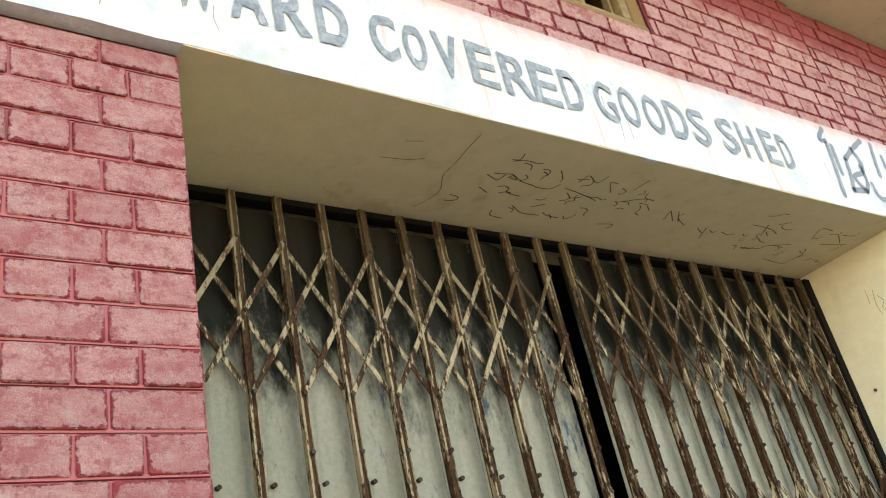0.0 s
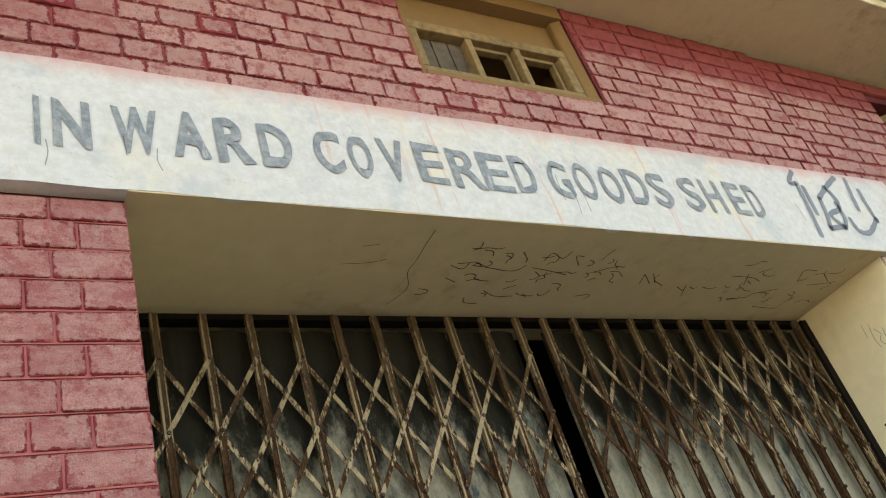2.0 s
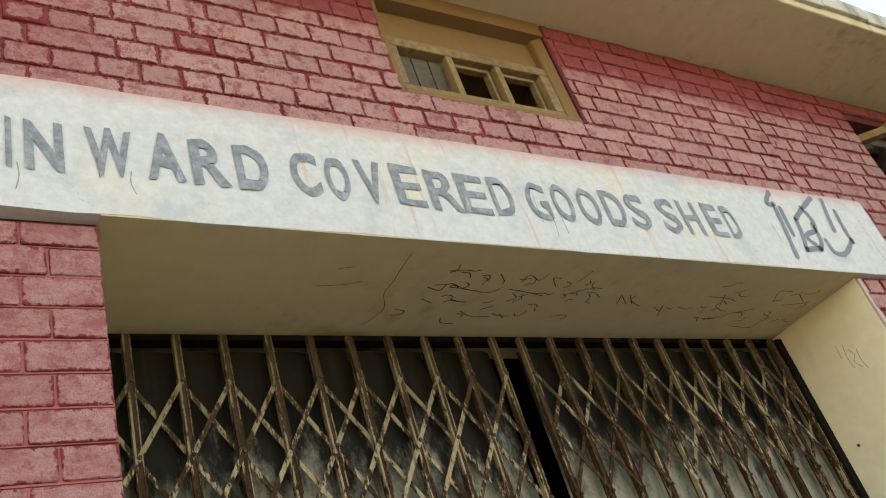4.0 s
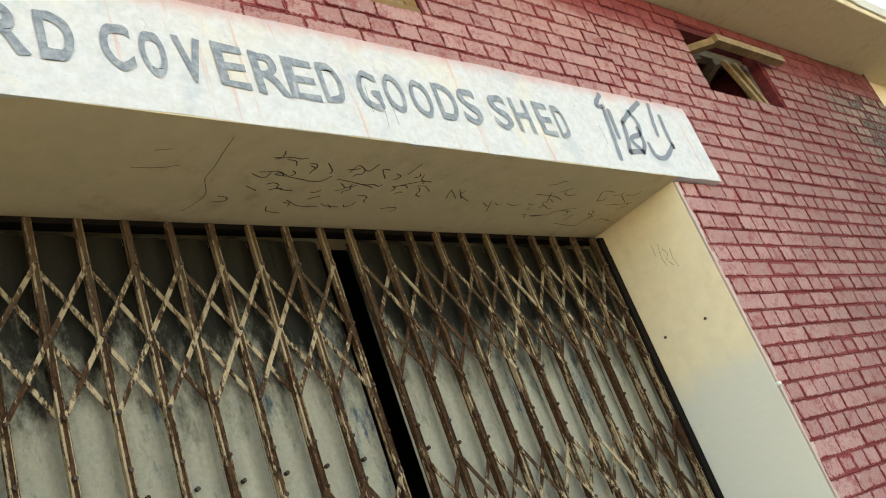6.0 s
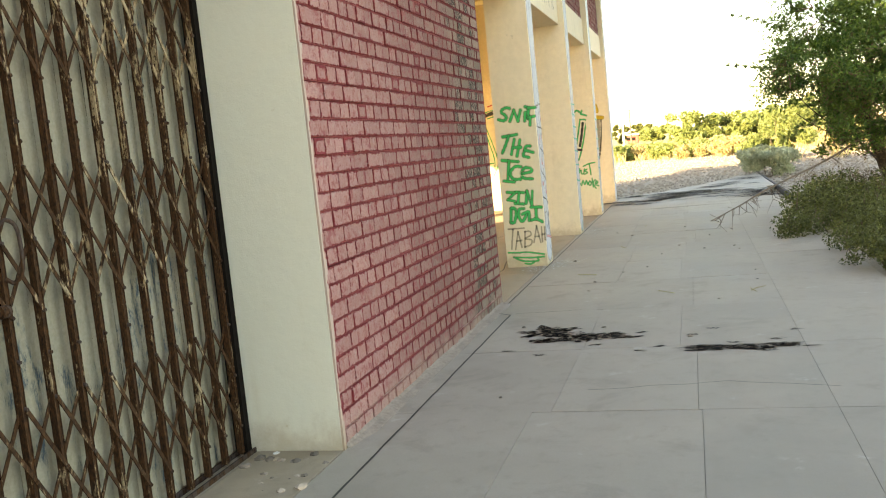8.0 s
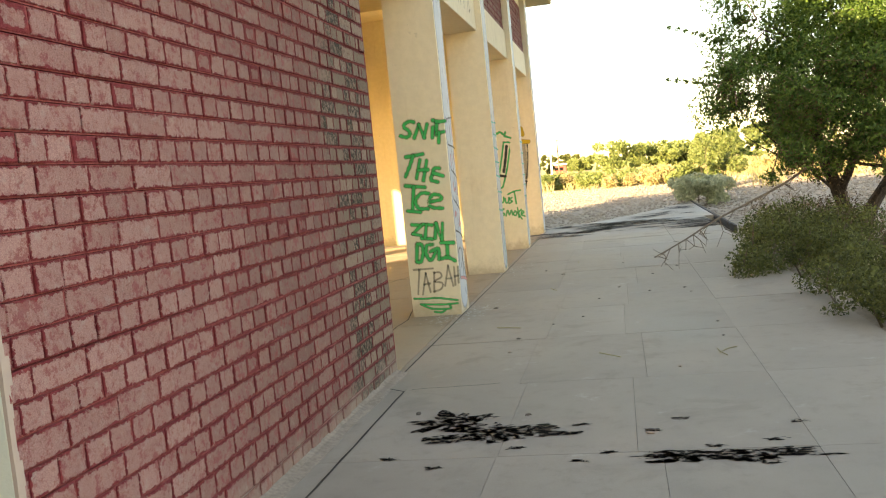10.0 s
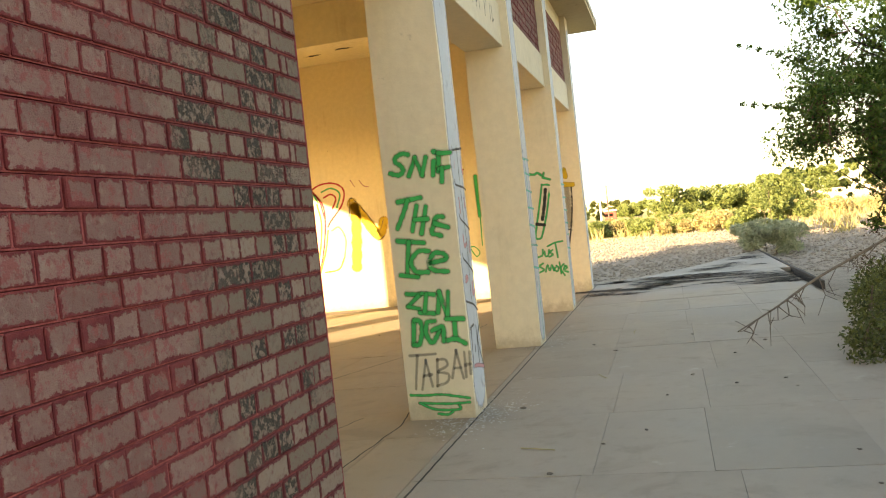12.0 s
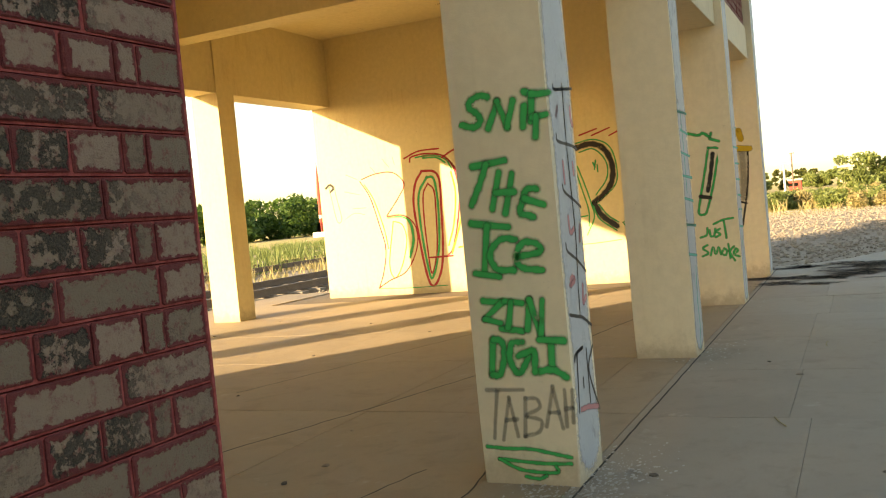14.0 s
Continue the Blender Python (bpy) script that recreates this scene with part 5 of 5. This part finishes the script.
def bush(label, clumps, leaves, size, material, seed, twigs=14):
    rng = random.Random(seed)
    cx, cy = sum(c[0] for c in clumps) / len(clumps), sum(c[1] for c in clumps) / len(clumps)
    ob = thing("bush", label, "bush", (cx, cy, -0.1))
    bm, tips = bmesh.new(), []
    for k in range(twigs):
        c = rng.choice(clumps)
        tube(bm, smooth([(c[0] * 0.7 + cx * 0.3, c[1] * 0.7 + cy * 0.3, -0.12), (c[0] * 0.85 + cx * 0.15 + rng.uniform(-.1, .1), c[1], c[2] * 0.5), (c[0], c[1], c[2] + c[3] * 0.6)], 3), [0.012 - 0.0015 * q for q in range(7)], 4)
    into(ob, tagged(part("stems", bm, TWIG), kind="stuff"))
    into(ob, mesh_part("foliage", leaf_cloud("foliage", clumps, leaves, size, material, seed)))
    return ob


bush("low olive green scrub under the tree", low_scrub, 23000, 0.019, LEAF2, 7, 110)
bush("brown thorny undergrowth round the trunk", [(9.4 + rng.uniform(-1.1, 1.6), -3.75 + rng.uniform(-0.7, 0.5), rng.uniform(0.05, 0.42), rng.uniform(0.12, 0.24)) for _ in range(44)], 6000, 0.016, DRYLEAF, 17, 90)
bush("small scrub at the edge of the walkway", [(4.9 + rng.uniform(-1.0, 0.95), -3.22 + rng.uniform(-0.6, 0.42), rng.uniform(0.0, 0.34), rng.uniform(0.08, 0.18)) for _ in range(64)], 20000, 0.016, LEAF2, 8)
bush("grey green saltbush beside the kerb", [(22.5 + random.uniform(-1.8, 2.4), -3.5 + random.uniform(-0.6, 0.6), random.uniform(0.02, 0.52), random.uniform(0.12, 0.28)) for _ in range(44)], 9000, 0.05, LEAFGREY, 9)
bush("tall feathery pale green shrub behind the saltbush", [(32 + random.gauss(0, 0.8), -4.85 + random.gauss(0, 0.5), random.uniform(0.15, 1.75), random.uniform(0.16, 0.42)) for _ in range(46)], 13000, 0.06, LEAFSUN, 10, 30)

# bare branch leaning out over the walkway
bm = bmesh.new()
rng = random.Random(2)
main = smooth([(10.6, -4.1, 1.02), (9.6, -3.4, 0.72), (8.5, -2.51, 0.45), (7.9, -2.1, 0.30), (7.4, -1.75, 0.19)], 4)
tube(bm, main, [0.018 - 0.0008 * k for k in range(len(main))], 6)
for k in range(3, len(main) - 1):
    for q in range(2):
        a = main[k]
        d = Vector((rng.uniform(-0.5, 0.3), rng.uniform(-0.25, 0.35), rng.uniform(-0.42, 0.06)))
        b = a + d * rng.uniform(0.2, 0.5)
        c = b + Vector((rng.uniform(-0.15, 0.1), rng.uniform(-0.1, 0.1), rng.uniform(-0.16, 0.02)))
        tube(bm, [a, b, c], [0.006, 0.004, 0.002], 4)
        tube(bm, [b, b + Vector((rng.uniform(-0.14, 0.1), rng.uniform(-0.1, 0.1), rng.uniform(-0.1, 0.08)))], [0.003, 0.002], 4)
into(shade_tree, part("bare_branch", bm, TWIG, None, "leafless grey branch hanging over the walkway"))

# dry fallen twigs and litter on the walkway
for k, (x, y, a) in enumerate(((3.72, -1.32, 40), (3.63, -1.98, 10), (3.68, -2.02, -35), (6.9, -0.75, 20), (9.2, -0.9, 0), (4.9, -0.55, 70))):
    ob = part("dry_stalk", tube(bmesh.new(), smooth([(-0.1, 0, 0.006), (0, 0.01, 0.009), (0.1, 0, 0.006)], 3), [0.003] * 7, 5), GRASS)
    ob.matrix_world = pose(x, y, 0.0, 0, 0, a)
    tagged(ob, "dry straw stalk lying on the walkway", "straw", "litter on the walkway")
rng = random.Random(31)
for k in range(46):
    x, y = (rng.uniform(-1.0, 9.0), rng.uniform(-2.4, -0.2)) if k % 2 else (rng.uniform(4.5, 12), rng.uniform(0.6, 6.0))
    bm = bmesh.new()
    bmesh.ops.create_icosphere(bm, subdivisions=1, radius=rng.uniform(0.008, 0.018))
    for v in bm.verts:
        v.co = Vector((v.co.x * rng.uniform(0.8, 2.0), v.co.y * rng.uniform(0.8, 1.3), v.co.z * 0.5))
    ob = part("pebble", bm, JOINT if k % 3 else STONE)
    ob.matrix_world = pose(x, y, 0.004, 0, 0, rng.uniform(0, 360))
    tagged(ob, "small dark pebble on the concrete", "pebble", "pebbles on the concrete")

# ---------------------------------------------------------------- beyond the walkway
bm = bmesh.new()
outline = ((15.9, -3.16), (18.8, -3.16), (21.6, -3.18), (20.6, -2.7), (18.2, -1.7), (16.7, -0.9), (15.9, 0.0))
bm.faces.new([bm.verts.new((x, y, -0.012)) for x, y in outline])
low = bmesh.ops.extrude_face_region(bm, geom=list(bm.faces))["geom"]
for v in [g for g in low if isinstance(g, bmesh.types.BMVert)]:
    v.co.z = -0.16
bmesh.ops.recalc_face_normals(bm, faces=list(bm.faces))
structure("apron", bm, FLOOR, "broken concrete apron running out into the gravel", "walkway")
for k in range(14):
    f = random.random()
    blot("tar_stain", 16.2 + 4.4 * f, -2.95 + random.uniform(0, 1.6) * (1 - f), -0.008 + 0.0002 * k, random.uniform(0.08, 0.25), random.uniform(0.2, 0.6), TAR, "thin tar smear on the broken apron", 140 + k)
TARKERB = plain("dark weathered kerb concrete", (0.09, 0.08, 0.07), 0.95, scale=30)
structure("kerb", boxed(13.0, 22.5, -3.23, -3.185, -0.14, -0.004, bevel=0.008), TARKERB, "low dark concrete kerb beside the gravel", "kerb")


def scatter(name, count, area, size, material, label, seed, hump=1.0):
    """Loose stones as one mesh of many lumps."""
    r4 = np.random.default_rng(seed)
    base = bmesh.new()
    bmesh.ops.create_icosphere(base, subdivisions=1, radius=1.0)
    bv = np.array([v.co[:] for v in base.verts])
    bf = np.array([[v.index for v in f.verts] for f in base.faces])
    base.free()
    x0, x1, y0, y1 = area
    p = np.stack([x0 + (x1 - x0) * r4.random(count) ** 1.4, r4.uniform(y0, y1, count), np.full(count, -0.12)], 1)
    s = size * r4.uniform(0.4, 1.3, (count, 1)) * r4.uniform(0.7, 1.3, (count, 3)) * np.array([1, 1, 0.6])
    v = p[:, None] + bv[None] * s[:, None] * r4.uniform(0.8, 1.2, (count, len(bv), 1))
    f = bf[None] + (np.arange(count) * len(bv))[:, None, None]
    me = bpy.data.meshes.new(name)
    me.from_pydata(v.reshape(-1, 3).tolist(), [], f.reshape(-1, 3).tolist())
    me.materials.append(material)
    return tagged(mesh_part(name, me, None), label, "gravel", kind="stuff")


scatter("gravel", 20000, (15.9, 46, -14, 9), 0.037, STONE, "loose grey ballast stones beyond the walkway", 1)
scatter("ballast", 5000, (6, 40, 9.2, 12.6), 0.05, STONE, "pale ballast under the rails", 2)


def blades(name, count, area, height, material, label, seed):
    """Tufts of grass as one mesh of thin blades."""
    r5 = np.random.default_rng(seed)
    x0, x1, y0, y1 = area
    tuft = np.stack([r5.uniform(x0, x1, count // 24), r5.uniform(y0, y1, count // 24)], 1)
    t = r5.integers(0, len(tuft), count)
    hgt = (0.5 + r5.random(len(tuft)))[t] * height * r5.uniform(0.5, 1.1, count)
    p = np.concatenate([tuft[t] + r5.normal(scale=height * 0.45, size=(count, 2)), np.full((count, 1), -0.15)], 1)
    w = np.stack([np.cos(a := r5.uniform(0, 6.28, count)), np.sin(a), np.zeros(count)], 1) * (height * 0.07)
    tip = p + np.stack([r5.normal(scale=0.3, size=count) * hgt, r5.normal(scale=0.3, size=count) * hgt, hgt], 1)
    v = np.stack([p - w, p + w, tip], 1).reshape(-1, 3)
    me = bpy.data.meshes.new(name)
    me.from_pydata(v.tolist(), [], np.arange(count * 3).reshape(-1, 3).tolist())
    me.materials.append(material)
    return tagged(mesh_part(name, me, None), label, "grass", kind="stuff")


blades("dry_grass", 20000, (44, 90, -26, 9), 0.5, GRASS, "tall dry yellow grass across the gravel", 3)
blades("grass", 9000, (24, 60, -30, -5.5), 0.4, GRASS, "patches of dry yellow grass beside the gravel", 4)
blades("green_grass", 16000, (18, 60, 16, 40), 0.5, LEAFSUN, "green weeds beyond the railway", 5)
blades("dry_grass", 6000, (16, 50, 13, 20), 0.3, GRASS, "dry weeds along the railway", 6)

# dry tussocks and far bushes
rng = random.Random(17)
for k in range(20):
    x, y = rng.uniform(42, 58), rng.uniform(-4.8, 3.2)
    w = rng.uniform(0.5, 1.3)
    bush("dry yellow tussock beyond the gravel", [(x + rng.uniform(-w, w), y + rng.uniform(-w, w), rng.uniform(0.02, 0.5), rng.uniform(0.2, 0.42)) for _ in range(12)], 2200, 0.085, GRASS if k % 2 else LEAFSUN, 200 + k, 8)
for k in range(8):
    x, y = rng.uniform(40, 70), rng.uniform(-22, -9)
    w = rng.uniform(0.6, 1.6)
    bush("dry yellow tussock in the field", [(x + rng.uniform(-w, w), y + rng.uniform(-w, w), rng.uniform(0.02, 0.4), rng.uniform(0.25, 0.5)) for _ in range(10)], 1600, 0.10, GRASS, 230 + k, 6)
rng = random.Random(12)
for k, (x, y, w, h, m) in enumerate(((76, -1.6, 1.7, 3.0, LEAFSUN), (78, -4.6, 2.0, 2.7, LEAFSUN), (80, -8.0, 2.2, 2.6, LEAFSUN), (86, -12.6, 2.4, 2.7, LEAFSUN), (122, -18, 4.0, 4.4, LEAFSUN), (126, -26, 5.0, 5.2, LEAFSUN),
                                     (124, -35, 5.0, 4.6, LEAFSUN), (128, -45, 6.0, 5.4, LEAF2), (160, 16, 3.4, 3.2, LEAFSUN), (170, 9, 3.6, 3.7, LEAF2), (155, 4, 3.0, 2.9, LEAFSUN), (180, -2, 4.0, 4.0, LEAF2))):
    label = "broad green bush far beyond the gravel" if x < 100 else "green tree in the far tree line"
    bush(label, [(x + rng.gauss(0, w * 0.5), y + rng.uniform(-w, w), rng.uniform(0.2, h - 0.5), rng.uniform(0.3, 0.75)) for _ in range(34)], 5200, 0.15 if x < 100 else 0.24, m, 40 + k, 10)
structure("far_wall", boxed(110, 110.4, -60, -16.8, -0.3, 1.25, bevel=0.03), TERRA, "low pale boundary wall across the field", "wall")
for k in range(24):
    x, y = 90 + 4.2 * k + rng.uniform(-4, 4), 78 + rng.uniform(-6, 10)
    h = rng.uniform(3.5, 7.5)
    bush("dark green tree in the far tree line", [(x + rng.uniform(-4, 4), y + rng.uniform(-4, 4), rng.uniform(0.5, h - 1), rng.uniform(0.9, 1.8)) for _ in range(18)], 2600, 0.36, LEAF, 70 + k, 4)

# railway with two tracks behind the hall
for k, y in enumerate((10.3, 17.0)):
    track = thing("railway_track", "rusty rails on grey sleepers behind the hall", "railway track", (20, y, -0.1), "tracks behind the hall")
    for dy in (-0.84, 0.84):
        bm = boxed(-20, 120, y + dy - 0.07, y + dy + 0.07, -0.06, -0.045)
        slab(bm, -20, 120, y + dy - 0.01, y + dy + 0.01, -0.045, 0.06)
        slab(bm, -20, 120, y + dy - 0.036, y + dy + 0.036, 0.06, 0.095, bevel=0.006)
        into(track, part("rail", bm, STEEL))
    if k == 0:
        for q in range(60):
            into(track, part("sleeper", boxed(8 + 0.65 * q, 8.24 + 0.65 * q, y - 1.3, y + 1.3, -0.16, -0.06, bevel=0.01), SLEEPER))

# red rocket monument and low platforms in the distance
for x, y, h in ((97.6, 60, 9.2), (101.4, 60, 9.6)):
    rocket = thing("rocket_monument", "slim red and white rocket monument on a white base", "monument", (x, y, 0), "rocket monuments")
    prof = [(-0.14, 0.26), (5.4, 0.26), (6.4, 0.2), (7.6, 0.12), (h, 0.02)]
    bm = bmesh.new()
    tube(bm, [(x, y, z) for z, _ in prof], [r for _, r in prof], 12)
    into(rocket, part("body", bm, RED))
    into(rocket, part("stripe", tube(bmesh.new(), [(x, y, 2.2), (x, y, 2.6)], [0.275, 0.275], 12), WHITE))
    into(rocket, part("base", boxed(x - 0.9, x + 0.9, y - 0.9, y + 0.9, -0.14, 0.5, bevel=0.05), WHITE))
    for a in range(4):
        d = Vector((math.cos(a * math.pi / 2), math.sin(a * math.pi / 2), 0))
        bm = bmesh.new()
        f = [bm.verts.new(Vector((x, y, 0)) + d * r + Vector((0, 0, z))) for r, z in ((0.3, 0.5), (0.85, 0.5), (0.8, 1.0), (0.3, 1.9))]
        bm.faces.new(f)
        bmesh.ops.solidify(bm, geom=list(bm.faces), thickness=0.05)
        into(rocket, part("fin", bm, WHITE))
for x, y, w, d, h, mat, label in ((185, 18, 5, 5, 2.4, TERRA, "low pale building far along the line"), (205, 30, 9, 6, 3.0, TERRA, "low pale building far along the line"), (136, 6.3, 1.6, 1.5, 1.3, RED, "low red hut far along the line"), (120, -0.4, 1.5, 1.5, 2.3, TERRA, "small square brick hut far along the line")):
    house = thing("far_building", label, "building", (x, y, 0), "far buildings")
    into(house, part("wall", boxed(x, x + d, y, y + w, -0.2, h), mat))
    into(house, part("roof", boxed(x - 0.2, x + d + 0.2, y - 0.2, y + w + 0.2, h, h + 0.25), EDGE))
    for q in range(2):
        into(house, part("window", boxed(x - 0.05, x + 0.02, y + w * (0.25 + 0.4 * q), y + w * (0.25 + 0.4 * q) + 0.7, h * 0.4, h * 0.75), DARK))
mast = thing("signal_mast", "white bracket signal mast with two arms beside the line", "signal mast", (130, 8.0, 0))
into(mast, part("post", tube(bmesh.new(), [(130, 8.0, -0.2), (130, 8.0, 3.6)], [0.16, 0.12], 8), WHITE))
into(mast, part("platform", boxed(129.6, 130.4, 7.0, 9.0, 3.55, 3.7, bevel=0.02), WHITE))
for y in (7.25, 8.75):
    into(mast, part("doll", tube(bmesh.new(), [(130, y, 3.7), (130, y, 5.6)], [0.09, 0.07], 8), WHITE))
    into(mast, part("signal_arm", boxed(129.9, 130.0, y - 0.75, y + 0.1, 5.05, 5.35, bevel=0.02), WHITE))
pole = thing("telegraph_pole", "dark slim pole beside the signal mast", "pole", (131, 7.0, 0))
into(pole, part("pole", tube(bmesh.new(), [(131, 7.0, -0.2), (131, 7.0, 5.3)], [0.11, 0.08], 8), STEEL))
into(pole, part("cross_arm", boxed(130.95, 131.05, 6.6, 7.4, 4.9, 5.0, bevel=0.01), STEEL))

# ---------------------------------------------------------------- pieces of the setting: slabs and bricks
def slab_pieces(parent, xs, ys, material, jitter, seed, gap=0.002):
    """Cast slabs in bays across the walk; the long joints do not quite line up from bay to bay."""
    rng = random.Random(seed)
    for xa, xb in zip(xs, xs[1:]):
        row = [ys[0]] + [y + (rng.uniform(-jitter, jitter) if 0 < k < len(ys) - 3 else 0) for k, y in enumerate(ys[1:-1])] + [ys[-1]]
        for ya, yb in zip(row, row[1:]):
            bm = boxed(xa + gap, xb - gap, ya + gap * 0.5, yb - gap * 0.5, -0.03, rng.uniform(-0.0016, 0.0012))
            for v in bm.verts:
                v.co.x += 0.010 * noise.noise(Vector((v.co.x * 2, v.co.y * 3, 4)))
            into(parent, part("slab", bm, material))


pavement, hall_floor = bpy.data.objects["pavement"], bpy.data.objects["floor"]
slab_pieces(pavement, [3.12 + 1.29 * k for k in range(-8, 1)], (-2.975, -2.15, -1.48, -0.83, -0.165, 0.0), FLOOR, 0.09, 1)
slab_pieces(pavement, [3.12 + 1.29 * k for k in range(0, 11)], (-2.975, -2.15, -1.48, -0.83, -0.048, 0.0), FLOOR, 0.09, 3)
slab_pieces(hall_floor, [WALL_END - 8.75 + 1.75 * k for k in range(0, 12)], (0.004, 0.42, 1.76, 3.5, 5.25, 7.58), HALLFLOOR, 0.05, 2, 0.005)


def brick_data(length, height, seed, proud=0.010):
    """One worn brick face: an uneven rounded outline standing out of the mortar."""
    r = random.Random(seed)
    l, h = length - 0.006, height - BED
    c = 0.004
    outline = [(c, 0), (l / 2, 0), (l - c, 0), (l, c), (l, h - c), (l - c, h), (l / 2, h), (c, h), (0, h - c), (0, c)]
    ring = [(x + r.uniform(-0.0010, 0.0010), z + r.uniform(-0.0008, 0.0008)) for x, z in outline]
    n = len(ring)
    d = proud * r.uniform(0.65, 1.15)
    verts = [(x, 0.018, z) for x, z in ring]
    verts += [(x, -d + 0.0105, z) for x, z in ring]
    k = 0.93
    verts += [(l / 2 + (x - l / 2) * (1 - 0.006 / l), -d + 0.008 + r.uniform(-0.0012, 0.0012), h / 2 + (z - h / 2) * k) for x, z in ring]
    faces = [(a, (a + 1) % n, n + (a + 1) % n, n + a) for a in range(n)]
    faces += [(n + a, n + (a + 1) % n, 2 * n + (a + 1) % n, 2 * n + a) for a in range(n)]
    faces += [tuple(range(2 * n, 3 * n))]
    return verts, faces, (l, h)


def brick_mesh(blocks, name="brick"):
    """blocks: (x, y, z, verts, faces, size); one mesh of them all, with metres in its UVs."""
    vs, fs, uv, sz = [], [], [], []
    for x, y, z, v, f, (l, h) in blocks:
        b = len(vs)
        vs += [(x + p[0], y + p[1], z + p[2]) for p in v]
        fs += [tuple(b + i for i in q) for q in f]
        uv += [(p[0], p[2]) for p in v]
        sz += [(l, h)] * len(v)
    me = bpy.data.meshes.new(name)
    me.from_pydata(vs, [], fs)
    loops = np.empty(len(me.loops), int)
    me.loops.foreach_get("vertex_index", loops)
    for layer, data in (("UVMap", uv), ("size", sz)):
        ul = me.uv_layers.new(name=layer)
        ul.data.foreach_set("uv", np.array(data)[loops].astype(np.float32).ravel())
    me.materials.append(BRICK)
    return me


def lay_bricks(parent, x0, x1, z0, z1, y, holes, near, first=0, from_right=False, zbase=0.0):
    """Alternate courses of stretchers and headers between x0 and x1, round the holes; those in `near` are objects."""
    rng = random.Random(int(x0 * 100) + 7)
    cache, joined, count, fill = {}, [], 0, bmesh.new()
    k = 0
    while zbase + k * COURSE < z1 - 0.03:
        z = zbase + k * COURSE
        top = min(COURSE, z1 - z)
        odd = (k + first) % 2
        step = HEAD if odd else STRETCH
        cuts = [0.0] if first == 0 and odd else [0.0, 0.75 * STRETCH] if first == 0 else [0.0, HEAD, HEAD * 1.5] if odd else [0.0]
        while cuts[-1] < x1 - x0:
            cuts.append(cuts[-1] + step * (1 if rng.random() > 0.04 else rng.choice((0.5, 0.75)) if not odd else 1))
        cuts[-1] = x1 - x0
        if len(cuts) > 2 and cuts[-1] - cuts[-2] < 0.035:
            cuts.pop(-2)
        runs = [(x0, x1)]                                   # mortar nearly flush between the bricks of a course
        for h in holes:
            if h[2] - 0.02 < z + top / 2 < h[3] + 0.02:
                runs = [q for p in runs for q in ((p[0], min(p[1], h[0])), (max(p[0], h[1]), p[1])) if q[1] - q[0] > 0.02]
        for pa, pb in runs:
            slab(fill, pa + 0.002, pb - 0.002, y + 0.0046, y + 0.018, z + 0.003 + rng.uniform(-0.001, 0.001), z + top)
        for a, b in zip(cuts, cuts[1:]):
            xa, xb = (x1 - b, x1 - a) if from_right else (x0 + a, x0 + b)
            pieces = [(xa, xb)]
            for h in holes:
                if h[2] - 0.02 < z + top / 2 < h[3] + 0.02:
                    pieces = [q for p in pieces for q in ((p[0], min(p[1], h[0])), (max(p[0], h[1]), p[1])) if q[1] - q[0] > 0.02]
            for pa, pb in pieces:
                key = (round(pb - pa, 2), round(top, 2), rng.randint(0, 5))
                whole = abs(pb - pa - step) < 0.002 and top == COURSE
                if not whole:
                    key = (round(pb - pa, 4), round(top, 4), rng.randint(0, 999))
                if key not in cache:
                    cache[key] = brick_data(pb - pa, top, hash(key[2]) + int(key[0] * 1000))
                data = cache[key]
                dy = y + rng.uniform(-0.0016, 0.0014)
                if near and near[0] < (pa + pb) / 2 < near[1] and near[2] < z < near[3] and count < 300:
                    if ("mesh", key) not in cache:
                        cache["mesh", key] = brick_mesh([(0, 0, 0, *data)])
                    ob = new("brick", cache["mesh", key])
                    ob.location = (pa + 0.003, dy, z + BED - 0.001)
                    ob.parent = parent
                    count += 1
                else:
                    joined.append((pa + 0.003, dy, z + BED - 0.001, *data))
        k += 1
    ob = tagged(part("joint_fill", fill, JOINT_RED, parent), "red painted mortar between the bricks", kind="stuff")
    if joined:
        ob = tagged(new("bricks", brick_mesh(joined, "bricks")), "worn brick faces painted red", kind="stuff")
        ob.parent = parent


SB = (SIGN_BOX[0], SIGN_BOX[1], SIGN_BOX[2], SIGN_BOX[3])
lay_bricks(wall_gate, 0.010, WALL_END, 0, WALL_TOP, 0.0, [SB, VENT, WIN], (2.0, 4.0, 0.55, 2.35), first=1, from_right=True)
lay_bricks(wall_gate, -4.6, OPEN_L - 0.001, 0, LINTEL - 0.02, 0.0, [SB], (-3.75, -3.0, 1.0, 3.1), from_right=True)
lay_bricks(wall_gate, -4.6, 0.010, SIGN_BOX[3] + 0.004, WALL_TOP, 0.0, [WIN], None, zbase=42 * COURSE + 0.02)
for xa, xb, ob in panels:
    lay_bricks(ob, xa, xb, 3.27, 4.10, 0.05, [], None, zbase=3.27)
